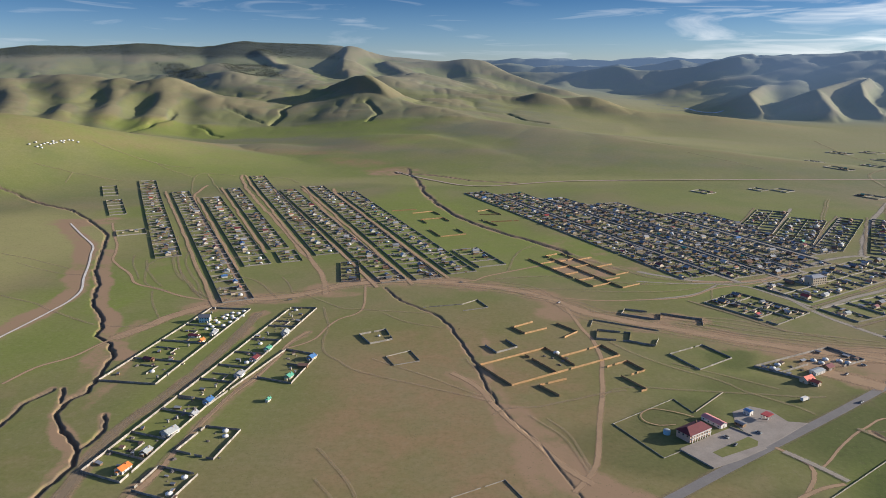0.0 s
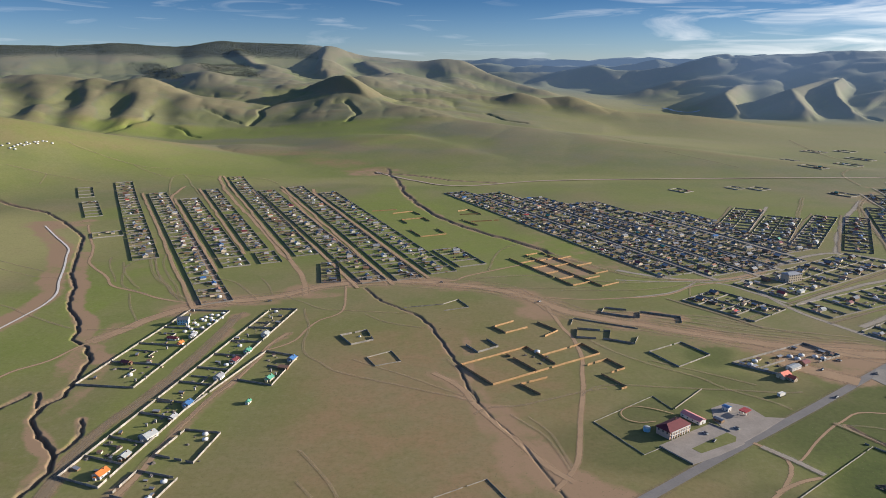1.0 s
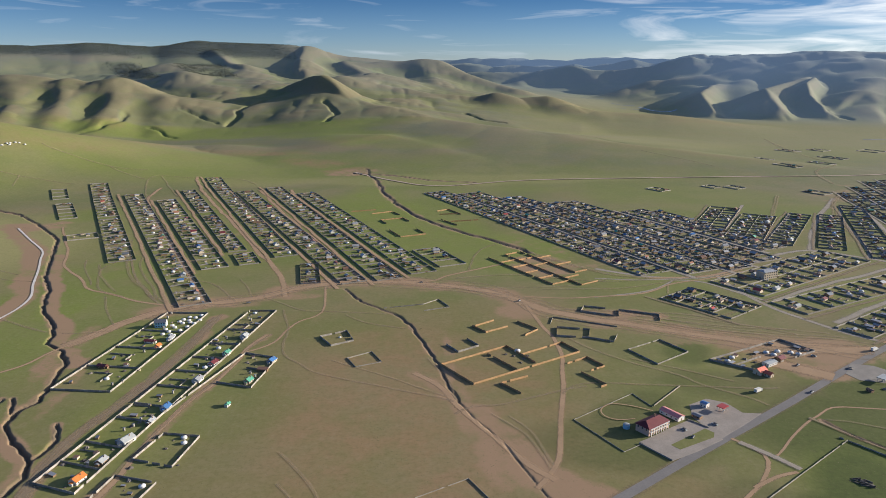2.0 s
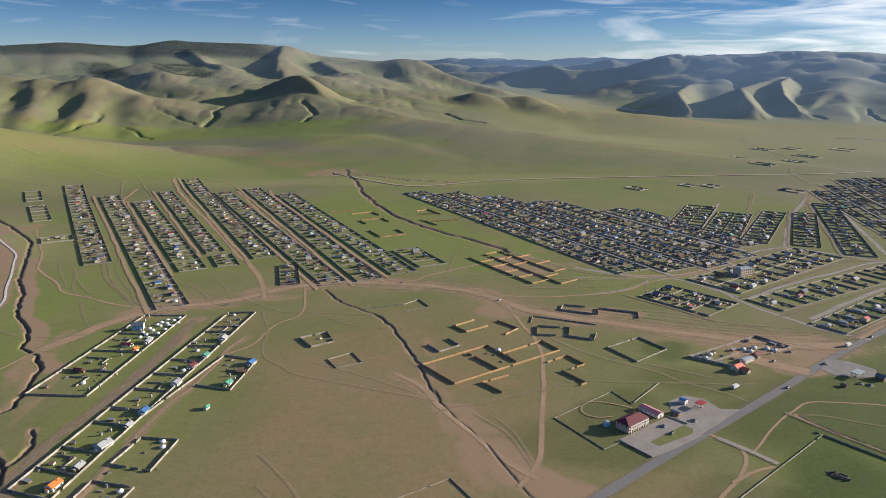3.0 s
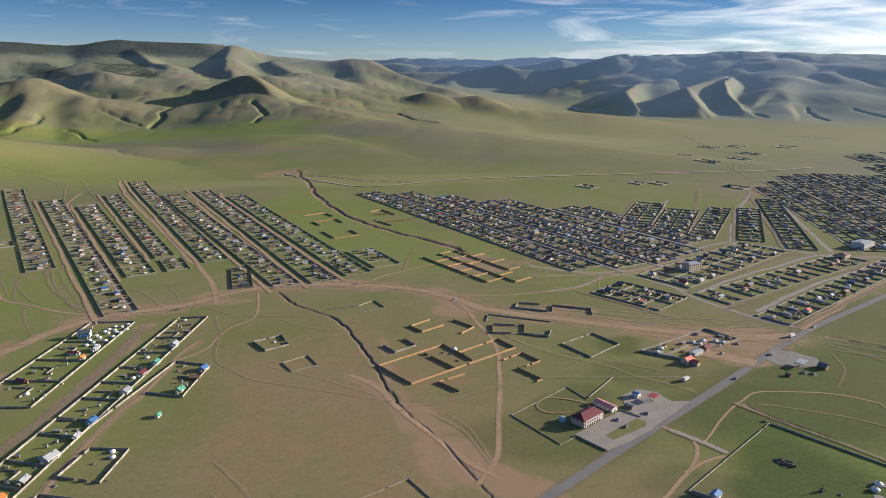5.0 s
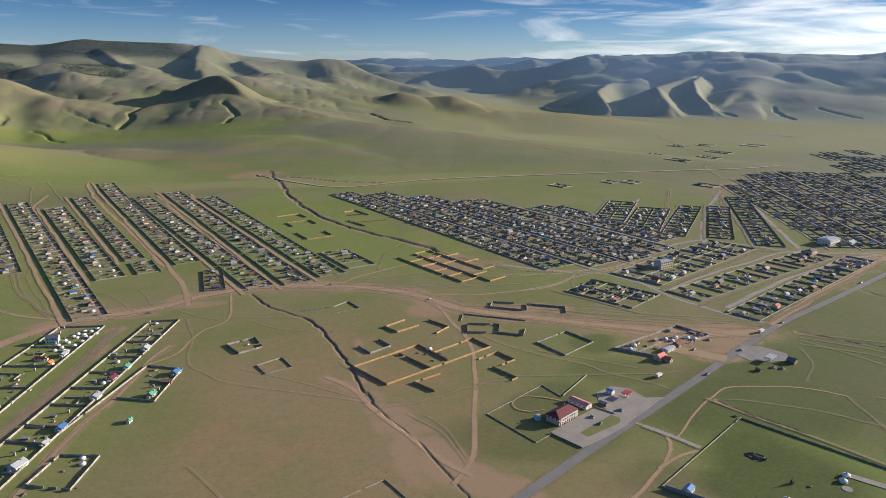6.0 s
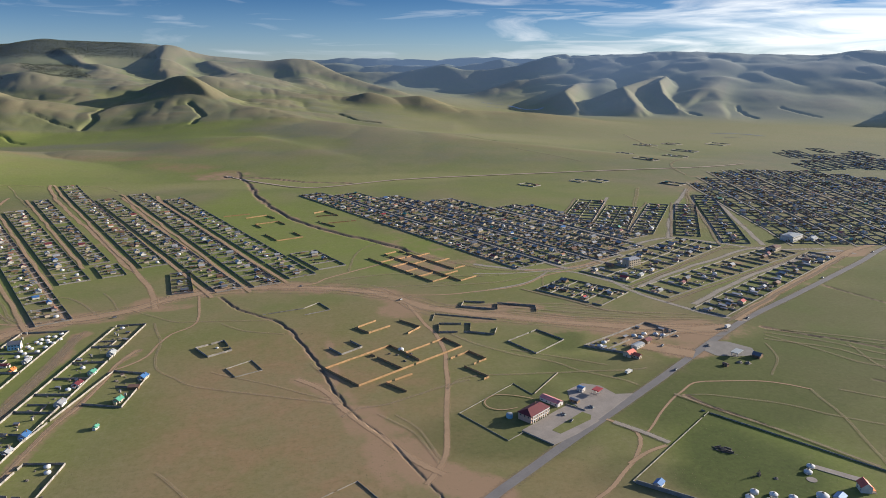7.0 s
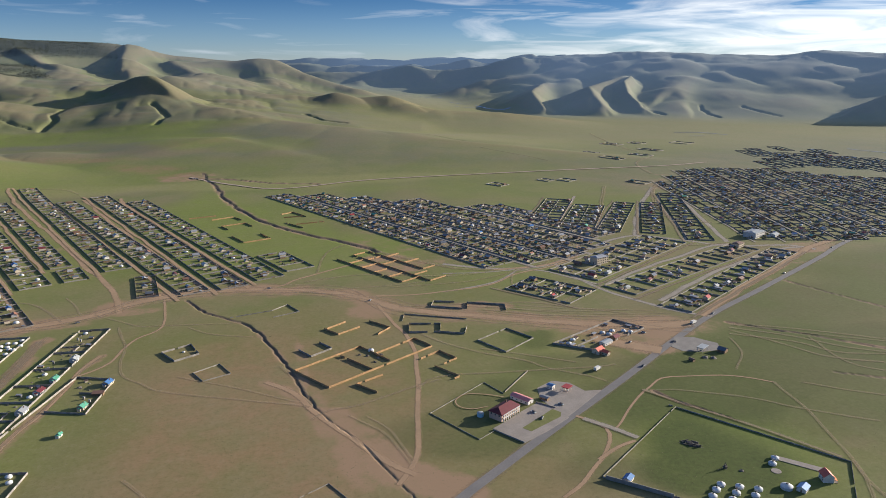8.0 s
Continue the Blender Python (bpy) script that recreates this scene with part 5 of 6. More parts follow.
for x, y, turn in [(-243, 574, 10), (-228, 560, 80), (-258, 528, 10), (-140, 668, 80), (-149, 640, 10), (-139, 650, 60), (-168, 610, 80), (-160, 568, 20), (-182, 500, 80), (-190, 470, 80), (-203, 440, 10), (-206, 415, 80), (-196, 420, 10), (-212, 396, 60), (-127, 570, 20), (-237, 545, 20)]:
    put_shed(SHED_KINDS[(int(x) + int(y)) % 3], x, y, turn, 0.62)
for k, (x, y) in enumerate([(-238, 580), (-225, 548), (-250, 545), (-200, 470), (-205, 428), (-165, 600), (-145, 655), (-150, 630), (-178, 470), (-180, 520), (-211, 408), (-130, 560), (-168, 402), (-164, 388), (-170, 545), (-200, 412), (-186, 455), (-240, 600)]):
    place("heap", heap, x, y, 37 * k, 0.9)
for k, (x, y) in enumerate([(-144, 430), (-146, 437), (-154, 381), (-157, 364), (-147, 681), (-161, 592), (-162, 551), (-233, 533),
                            (-216, 634), (-214, 645), (-210, 656), (-206, 663), (-202, 671), (-198, 677), (-209, 624), (-207, 637), (-203, 646), (-199, 655), (-196, 664), (-212, 666), (-220, 628), (-221, 640), (-218, 650), (-214, 660), (-208, 672), (-203, 657), (-212, 626)]):
    put_ger(x, y, 150 + 9 * k, True, 0.8)


def town_hall():
    ob = empty("two_storey_house", "two-storey pale blue and white house with a slate gable roof", "house")
    w, l, h = 9.0, 12.0, 6.0
    body = part("wall", gable_walls(w, l, h, 2.4), "white_wall", ob)
    part("facade", Shape().box(-w / 2 - 0.06, -l / 2 + 0.05, 0.0, -w / 2 - 0.01, l / 2 - 0.05, h - 0.1).box(w / 2 + 0.01, -l / 2 + 0.05, 0.0, w / 2 + 0.06, l / 2 - 0.05, h - 0.1), "roof_sky", ob, "pale blue painted facade")
    part("roof", gable_roof(w, l, h, 2.4), "roof_slate", ob)
    for z in (1.0, 3.9):
        for k in range(4):
            y = -4.2 + 2.8 * k
            for sx in (-1, 1):
                x = sx * (w / 2 + 0.08)
                part("window", Shape().box(min(x, x - sx * 0.04), y - 0.6, z, max(x, x - sx * 0.04), y + 0.6, z + 1.4), "dark", body)
    part("door", Shape().box(-0.8, -l / 2 - 0.06, 0, 0.8, -l / 2 - 0.01, 2.3), "log_wall", body)
    return ob


MAT["roof_sky"] = weathered("pale_blue_paint", (0.30, 0.55, 0.68), (0.24, 0.46, 0.58), 0.7, 0, 0.3, 0.05)
place("town_hall", town_hall, -228, 650, 95, 0.84)

# ---------------------------------------------------------------- unbuilt plots
NEW_RUNS = [
    [((30, 546), (89, 583)), ((53, 508), (150, 567)), ((30, 546), (53, 508)), ((70, 567), (91, 532)), ((89, 583), (108, 546)), ((100, 564), (139, 589)), ((139, 589), (150, 567))],
    [((67, 634), (86, 648)), ((75, 617), (97, 631)), ((64, 634), (75, 617))],
    [((108, 644), (124, 622)), ((110, 608), (124, 622))],
    [((74, 508), (97, 520)), ((74, 508), (87, 490))],
    [((134, 543), (153, 555)), ((153, 555), (163, 536)), ((150, 528), (163, 536))],
    [((141, 525), (155, 501)), ((150, 498), (155, 501))],
    [((58, 1177), (77, 1191)), ((77, 1191), (95, 1150)), ((60, 1150), (90, 1155))],
]
NEW_RUNS += [
    [((-3, 996), (33, 1012)), ((-20, 1040), (-3, 996)), ((20, 1045), (33, 1012))],
    [((83, 1069), (60, 1110)), ((75, 1095), (119, 1105))],
    [((-50, 1160), (-18, 1177)), ((-18, 1177), (-5, 1150))],
    [((-35, 1110), (0, 1125)), ((-35, 1110), (-25, 1085)), ((0, 1125), (10, 1100))],
    [((-85, 1180), (-45, 1192))],
]
for k, runs in enumerate(NEW_RUNS):
    fence_thing(runs, "new_wood", NEW, 2.0, 40 + k, "new plot fences")
grid_u, grid_v = (0.45, -0.89), (0.85, 0.53)
GRID_ROWS = [(0, 130, 5), (27, 150, 5), (53, 110, 3)]
for k, (off, length, n) in enumerate(GRID_ROWS):
    a = (108 + grid_v[0] * off, 876 + grid_v[1] * off)
    runs = [(a, (a[0] + grid_u[0] * length, a[1] + grid_u[1] * length))]
    for j in range(n + 1):
        p = (a[0] + grid_u[0] * length * j / n, a[1] + grid_u[1] * length * j / n)
        if (j * 7 + k * 3) % 6:
            runs.append((p, (p[0] + grid_v[0] * (20 + 3 * (j % 3)), p[1] + grid_v[1] * (20 + 3 * (j % 3)))))
    fence_thing(runs, "new_wood", NEW, 2.0, 60 + k, "new plot fences")
OLD_RUNS = [
    ([((-76, 614), (-53, 627)), ((-53, 627), (-45, 603)), ((-45, 603), (-64, 592)), ((-64, 592), (-76, 614))], 2.0),
    ([((-48, 564), (-28, 577)), ((-28, 577), (-19, 555)), ((-19, 555), (-40, 546)), ((-40, 546), (-48, 564))], 1.0),
    ([((193, 570), (228, 591)), ((228, 591), (243, 562)), ((243, 562), (208, 538)), ((208, 538), (193, 570))], 1.5),
    ([((37, 589), (46, 572)), ((46, 572), (65, 585)), ((65, 585), (56, 602))], 2.0),
    ([((143, 627), (172, 619)), ((172, 619), (166, 599)), ((138, 605), (166, 599)), ((138, 605), (143, 627)), ((166, 599), (186, 588)), ((186, 588), (194, 605))], 2.0),
]
OLD_RUNS += [
    ([((145, 655), (139, 637)), ((145, 655), (200, 626))], 1.2),
    ([((183, 685), (203, 677)), ((183, 685), (176, 670)), ((176, 670), (205, 655))], 2.0),
    ([((215, 672), (250, 655)), ((250, 655), (246, 640)), ((215, 672), (210, 655))], 2.0),
    ([((-20, 690), (20, 700)), ((20, 700), (36, 715)), ((36, 715), (46, 690)), ((46, 690), (20, 680))], 1.2),
    ([((5, 361), (37, 379)), ((37, 379), (48, 356))], 0.7),
    ([((254, 544), (335, 585)), ((335, 585), (352, 557)), ((285, 519), (254, 544)), ((312, 537), (352, 557), (0.05, 0.4)), ((270, 532), (300, 548))], 2.2),
]
for k, (runs, h) in enumerate(OLD_RUNS):
    fence_thing(runs, "old_wood", "grey weathered board fence round an empty plot", h, 80 + k, "plot fences")
put_ger(97, 572, 160, True)
put_ger(-58, 612, 160, False, 0.5)
for k, (x, y) in enumerate([(92, 562), (100, 556), (104, 562), (86, 566), (96, 548)]):
    place("heap", heap, x, y, 71 * k, 0.8)


# ---------------------------------------------------------------- roadside inn and stations
def paving(name, pts, mat, label, category="pavement", lift=0.16):
    s = Shape().add([(x, y, lift) for x, y in pts] + [(x, y, -0.2) for x, y in pts], [tuple(range(len(pts)))] + [(i, i + len(pts), (i + 1) % len(pts) + len(pts), (i + 1) % len(pts)) for i in range(len(pts))])
    return tagged(new(name, s.mesh(name, mat)), label, category, kind="structure")


paving("pavement", [(166, 392), (153, 416), (163, 422), (181, 434), (196, 443), (206, 433), (209, 416), (186, 402)], "concrete", "pale concrete forecourt of the inn")
paving("lawn", [(176, 405), (172, 411), (203, 431), (207, 425), (204, 419)], "ground", "strip of grass in the forecourt", "lawn", 0.22)
paving("pavement", [(208, 417), (201, 447), (206, 466), (222, 475), (234, 468), (239, 452), (252, 450), (230, 433)], "concrete", "concrete forecourt of the filling station", lift=0.14)
paving("pavement", [(352, 512), (368, 532), (384, 526), (396, 508), (390, 494), (372, 494), (356, 500)], "gravel", "gravel yard of the roadside station", lift=0.13)


def hip_roof(w, l, z, rise, over=0.8, flat=0.35):
    e, f = w / 2 + over, l / 2 + over
    r = f - e * (1 - flat)
    return Shape().add([(-e, -f, z), (e, -f, z), (e, f, z), (-e, f, z), (0, -r, z + rise), (0, r, z + rise), (-e, -f, z - 0.2), (e, -f, z - 0.2), (e, f, z - 0.2), (-e, f, z - 0.2)],
                       [(0, 1, 4), (1, 2, 5, 4), (2, 3, 5), (3, 0, 4, 5), (6, 7, 1, 0), (7, 8, 2, 1), (8, 9, 3, 2), (9, 6, 0, 3), (9, 8, 7, 6)])


def inn():
    """Two storeys, its long side along y, the arcade on +x."""
    w, l, h = 13.0, 25.0, 6.4
    ob = empty("inn", "two-storey salmon inn with an arcade and dark red hip roof", "building")
    body = part("wall", Shape().box(-w / 2, -l / 2, -0.3, w / 2, l / 2, h), "pink_wall", ob)
    part("roof", hip_roof(w, l, h, 3.6), "roof_inn", ob, "dark red sheet-metal hip roof")
    for k in range(8):
        y = -l / 2 + 1.6 + k * (l - 3.2) / 7
        part("pillar", Shape().box(w / 2 + 0.9, y - 0.3, 0, w / 2 + 1.4, y + 0.3, h - 0.3), "white_wall", ob, "white arcade pillar")
    part("gallery", Shape().box(w / 2 + 0.002, -l / 2 + 0.8, 3.1, w / 2 + 1.5, l / 2 - 0.8, 3.5), "white_wall", ob)
    part("eaves", Shape().box(w / 2 + 0.002, -l / 2 + 0.8, h - 0.5, w / 2 + 1.6, l / 2 - 0.8, h - 0.22), "white_wall", ob)
    for z in (0.8, 4.0):
        for k in range(7):
            y = -l / 2 + 3.1 + k * (l - 6.2) / 6
            part("window", Shape().box(w / 2 - 0.1, y - 0.7, z, w / 2 + 0.04, y + 0.7, z + 1.5), "dark", body, "dark window pane")
            part("window", Shape().box(-w / 2 - 0.04, y - 0.7, z, -w / 2 + 0.1, y + 0.7, z + 1.5), "dark", body, "dark window pane")
    for k in range(3):
        x = -4 + 4 * k
        part("window", Shape().box(x - 0.7, -l / 2 - 0.04, 4.0, x + 0.7, -l / 2 + 0.1, 5.5), "dark", body, "dark window pane")
    part("door", Shape().box(w / 2 - 0.1, -0.9, 0, w / 2 + 0.05, 0.9, 2.4), "log_wall", body)
    part("chimney", Shape().box(-2, 4, h + 2.2, -1.2, 4.8, h + 5.0), "log_wall", ob, "brick chimney")
    return ob


MAT["roof_inn"] = weathered("sheet_metal_dark_red", (0.15, 0.025, 0.028), (0.115, 0.02, 0.022), 0.55, 0.1, 0.3, 0.05, 0.4)
place("inn", inn, 167, 433, -56.5, 0.84)


def annex(w, l, h, rise, wall, roof, label, name="annex"):
    def build():
        ob = empty(name, label, "building")
        body = part("wall", gable_walls(w, l, h, rise), wall, ob)
        part("roof", gable_roof(w, l, h, rise, 0.4), "roof_" + roof, ob)
        for s in (-1, 1):
            for k in range(max(2, int(l / 4))):
                y = -l / 2 + l * (k + 0.5) / max(2, int(l / 4))
                part("window", Shape().box(min(s * (w / 2 - 0.05), s * (w / 2 + 0.04)), y - 0.6, 0.9, max(s * (w / 2 - 0.05), s * (w / 2 + 0.04)), y + 0.6, 2.0), "dark", body, "dark window pane")
        part("door", Shape().box(-0.5, -l / 2 - 0.05, 0, 0.5, -l / 2 + 0.05, 2.1), "log_wall", body)
        return ob
    return build


place("annex", annex(7.5, 19, 3.2, 1.3, "white_wall", "salmon", "long white annex under a salmon-pink metal roof"), 187, 450, 31, 0.86)
MAT["roof_salmon"] = weathered("sheet_metal_salmon", (0.62, 0.24, 0.22), (0.52, 0.2, 0.18), 0.5, 0.1, 0.3, 0.05, 0.5)


def tank():
    ob = empty("water_tank", "round pale blue water tank beside the inn", "tank")
    part("shell", Shape().turned([(2.6, -0.1), (2.6, 3.0), (2.4, 3.2)], 24), "roof_sky", ob)
    part("lid", Shape().turned([(2.5, 3.21), (1.5, 3.6), (0.5, 3.75)], 24), "roof_pale", ob)
    return ob


place("tank", tank, 150, 435, 0, 0.9)
fence_thing([((117, 448), (170, 486)), ((170, 486), (178, 464)), ((117, 448), (139, 404)), ((139, 404), (152, 412), (0.9, 1.0))], "old_wood", "low dark wire and board fence of the inn yard", 0.65, 120, "inn fences")


def low_wall(runs, mat, label, h=1.4):
    ob = empty("garden_wall", label, "wall", "garden walls")
    for (x0, y0), (x1, y1) in runs:
        length = math.dist((x0, y0), (x1, y1))
        nx, ny = -(y1 - y0) / length * 0.2, (x1 - x0) / length * 0.2
        base = [(x0 - nx, y0 - ny), (x1 - nx, y1 - ny), (x1 + nx, y1 + ny), (x0 + nx, y0 + ny)]
        part("wall", Shape().add([(x, y, -0.2) for x, y in base] + [(x, y, h) for x, y in base], [(4, 5, 6, 7), (0, 1, 5, 4), (1, 2, 6, 5), (2, 3, 7, 6), (3, 0, 4, 7)]), mat, ob)
    return ob


low_wall([((180, 466), (211, 497)), ((196, 444), (206, 432))], "concrete", "low pale garden wall beside the inn", 0.8)
low_wall([((152, 414), (166, 392))], "old_wood", "low dark wall of the forecourt", 1.0)
strip_road("footpath", [(160, 447), (148, 446), (140, 452), (140, 462), (150, 470), (164, 466), (176, 458)], 1.5, "earth", "curving pale footpath in the inn yard", "path", spacing=3.0)


def canopy(w, l, h, roof, label):
    def build():
        ob = empty("fuel_canopy", label, "canopy")
        part("roof", Shape().box(-w / 2, -l / 2, h, w / 2, l / 2, h + 0.7), "roof_" + roof, ob)
        for x in (-w / 2 + 0.9, w / 2 - 0.9):
            for y in (-l / 2 + 0.9, l / 2 - 0.9):
                part("post", Shape().turned([(0.18, -0.1), (0.18, h)], 8, x, y), "white_wall", ob)
        for y in (-1.5, 1.5):
            part("fuel_pump", Shape().box(-0.4, y - 0.3, 0, 0.4, y + 0.3, 1.7), "white_wall", ob)
        return ob
    return build


place("canopy_a", canopy(9, 7, 4.2, "red", "red flat canopy of a filling station on white posts"), 226, 456, 35, 0.8)
place("kiosk", annex(6, 7, 4.5, 0.7, "white_wall", "blue", "white and blue station kiosk", "kiosk"), 216, 463, 35, 0.7)
place("hut", annex(5, 8, 2.6, 0.6, "log_wall", "slate", "dark hut behind the filling station", "hut"), 204, 447, 35, 0.8)
place("canopy_b", canopy(8, 14, 4.4, "pale", "pale blue-grey flat canopy of a roadside station"), 373, 497, -58, 0.8)
place("station_house", annex(9, 9, 3.2, 2.6, "log_wall", "slate", "dark roofed roadside house", "house"), 388, 490, 30, 0.75)
place("hut_b", annex(4, 6, 2.4, 0.7, "log_wall", "brown", "small brown hut by the road", "hut"), 351, 480, 20, 0.75)
for x, y, t in [(366, 483, 20), (372, 480, 60), (361, 521, 10)]:
    place("heap", heap, x, y, t, 1.3)

# the walled yard with the red cafe
place("cafe", annex(8, 11, 3.4, 2.6, "cream_wall", "red_bright", "cream cafe with a bright orange-red gable roof", "cafe"), 284, 517, -60, 0.86)
MAT["roof_red_bright"] = weathered("sheet_metal_bright_red", (0.62, 0.13, 0.07), (0.5, 0.1, 0.06), 0.5, 0.1, 0.3, 0.05, 0.5)
place("cafe_wing", annex(5, 7, 3.0, 2.0, "cream_wall", "red_bright", "red-roofed wing of the cafe", "cafe_wing"), 288, 511, 30, 0.86)
place("long_shed", annex(7, 14, 3.0, 0.8, "white_wall", "pale", "long shed with a pale blue metal roof", "long_shed"), 300, 533, -60, 0.86)
place("store", annex(7, 9, 3.2, 1.8, "log_wall", "maroon", "brown store with a dark red roof", "store"), 313, 541, -60, 0.86)
for x, y in [(309, 557), (313, 552), (320, 559), (330, 556), (335, 552), (275, 548), (268, 541)]:
    put_ger(x, y, 150, True, 0.95)
for k, (x, y) in enumerate([(262, 543), (270, 537), (280, 552), (276, 530), (341, 566), (347, 560), (322, 575), (300, 556)]):
    put_shed(SHED_KINDS[k % 3], x, y, 30 + 90 * (k % 2), 0.7)
for k, (x, y) in enumerate([(268, 548), (264, 540), (285, 545), (290, 538), (340, 560)]):
    place("heap", heap, x, y, 50 * k, 0.9)
place(("car", "pale"), car("pale"), 346, 548, 40)
place(("car", "slate"), car("slate"), 322, 530, 130)


def lorry():
    ob = empty("lorry", "pale box lorry parked on the grass", "lorry")
    part("box", Shape().box(-1.25, -3.5, 0.9, 1.25, 2.2, 3.2), "white_wall", ob)
    part("cab", Shape().profile([(-1.2, 0.6), (1.2, 0.6), (1.2, 1.7), (1.05, 2.4), (-1.05, 2.4), (-1.2, 1.7)], 2.3, 4.0), "roof_pale", ob)
    part("windscreen", Shape().box(-1.0, 4.0, 1.55, 1.0, 4.03, 2.3), "dark", ob)
    for y in (-2.4, 3.0):
        for x in (-1.15, 1.15):
            s = Shape()
            s.v = [(x + o, y + 0.5 * math.cos(k * math.pi / 6), 0.5 + 0.5 * math.sin(k * math.pi / 6)) for o in (-0.15, 0.15) for k in range(12)]
            s.f = [tuple(range(11, -1, -1)), tuple(range(12, 24))] + [(k, (k + 1) % 12, (k + 1) % 12 + 12, k + 12) for k in range(12)]
            part("wheel", s, "dark", ob)
    return ob


place("lorry", lorry, 266, 484, -60)
place("lorry", lorry, 405, 557, -65)
for x, y, turn, c in [(306, 481, -54, "slate"), (212, 436, 35, "pale"), (190, 420, -40, "slate"), (440, 576, -60, "slate"), (188, 430, 30, "pale"), (610, 676, -60, "pale"), (760, 762, -60, "slate"), (-160, 714, -60, "slate"), (20, 776, -80, "pale"), (120, 706, -45, "slate")]:
    place(("car", c), car(c), x, y, turn)

# ---------------------------------------------------------------- the ger camp in its fenced meadow
fence_thing([((196, 342), (290, 410)), ((287, 414), (353, 316)), ((353, 316), (322, 280)), ((196, 342), (222, 316)), ((222, 316), (250, 290))], "old_wood", "long low dark board fence round the camp meadow", 1.1, 130, "camp fences")
strip_road("camp_bank", [(282, 442), (300, 412), (325, 372), (352, 322)], 5, "earth_faint", "raised pale bank beside the camp fence", "bank")
for k, (x, y) in enumerate([(310, 332), (304, 327), (259, 316), (268, 311), (277, 306), (253, 312), (262, 306), (271, 301), (247, 307), (256, 301)]):
    put_ger(x, y, 140 + 7 * k, True, 0.95)
put_ger(294, 303, 150, True, 1.35)


def camp_house():
    ob = empty("camp_house", "two-storey white house with a red and orange gable roof", "house")
    body = part("wall", gable_walls(8, 9, 5.0, 3.4), "white_wall", ob)
    part("roof", gable_roof(8, 9, 5.0, 3.4, 0.5), "roof_red_bright", ob)
    part("porch_roof", Shape().profile([(4.1, 2.4), (7.2, 1.9), (7.2, 2.05), (4.1, 2.6)], -4, 4), "roof_orange", ob, "orange porch roof")
    for y in (-3.6, 0, 3.6):
        part("post", Shape().turned([(0.12, -0.1), (0.12, 1.95)], 6, 7.0, y), "white_wall", ob)
    for z in (0.9, 3.2):
        for y in (-2.4, 2.4):
            for s in (-1, 1):
                part("window", Shape().box(min(s * 3.95, s * 4.04), y - 0.6, z, max(s * 3.95, s * 4.04), y + 0.6, z + 1.2), "dark", body)
    part("door", Shape().box(3.98, -0.5, 0, 4.05, 0.5, 2.1), "log_wall", body)
    part("terrace", Shape().box(4.05, -4.2, -0.2, 7.5, 4.2, 0.25), "concrete", ob)
    return ob


place("camp_house", camp_house, 323, 304, -20, 0.76)
place("blue_cabin", annex(6, 8, 2.8, 1.4, "white_wall", "blue", "white cabin with a deep blue metal roof", "cabin"), 302, 299, -60, 0.85)
place("blue_cabin_b", annex(5, 7, 2.6, 1.2, "white_wall", "blue", "white cabin with a blue metal roof by the fence", "cabin"), 209, 335, -50, 0.9)
low_wall([((197, 340), (225, 312))], "old_wood", "dark board wall beside the cabin", 2.6)
tagged(new("round_plinth", Shape().turned([(3.0, -0.1), (3.0, 0.18), (2.7, 0.2)], 24).mesh("round_plinth", "concrete")), "bare round concrete plinth on the grass", "plinth").matrix_basis = pose(301, 320, 0)
paving("slab", [(310, 331), (314, 334), (331, 315), (327, 311)], "concrete", "weathered concrete slab in the meadow", "slab", 0.3)


def log_pile():
    rng = random.Random(8)
    ob = empty("timber_pile", "tangled pile of dark beams in the meadow", "timber pile")
    for k in range(26):
        a, l = rng.uniform(-0.5, 0.5), rng.uniform(2.5, 6)
        x, y, z = rng.uniform(-6, 6), rng.uniform(-3, 3), rng.uniform(0.1, 1.0)
        c, s_ = math.cos(a) * l / 2, math.sin(a) * l / 2
        q = 0.16
        base = [(x - c + q * math.sin(a), y - s_ - q * math.cos(a)), (x + c + q * math.sin(a), y + s_ - q * math.cos(a)), (x + c - q * math.sin(a), y + s_ + q * math.cos(a)), (x - c - q * math.sin(a), y - s_ + q * math.cos(a))]
        z1 = z + rng.uniform(-0.2, 0.9)
        part("beam", Shape().add([(base[0][0], base[0][1], -0.02), (base[1][0], base[1][1], -0.02), (base[2][0], base[2][1], -0.02), (base[3][0], base[3][1], -0.02)] + [(px_, py_, zz) for (px_, py_), zz in zip(base, (z, z1, z1, z))], [(4, 5, 6, 7), (0, 1, 5, 4), (1, 2, 6, 5), (2, 3, 7, 6), (3, 0, 4, 7)]), "scrap", ob)
    return ob


place("timber", log_pile, 270, 362, -35)


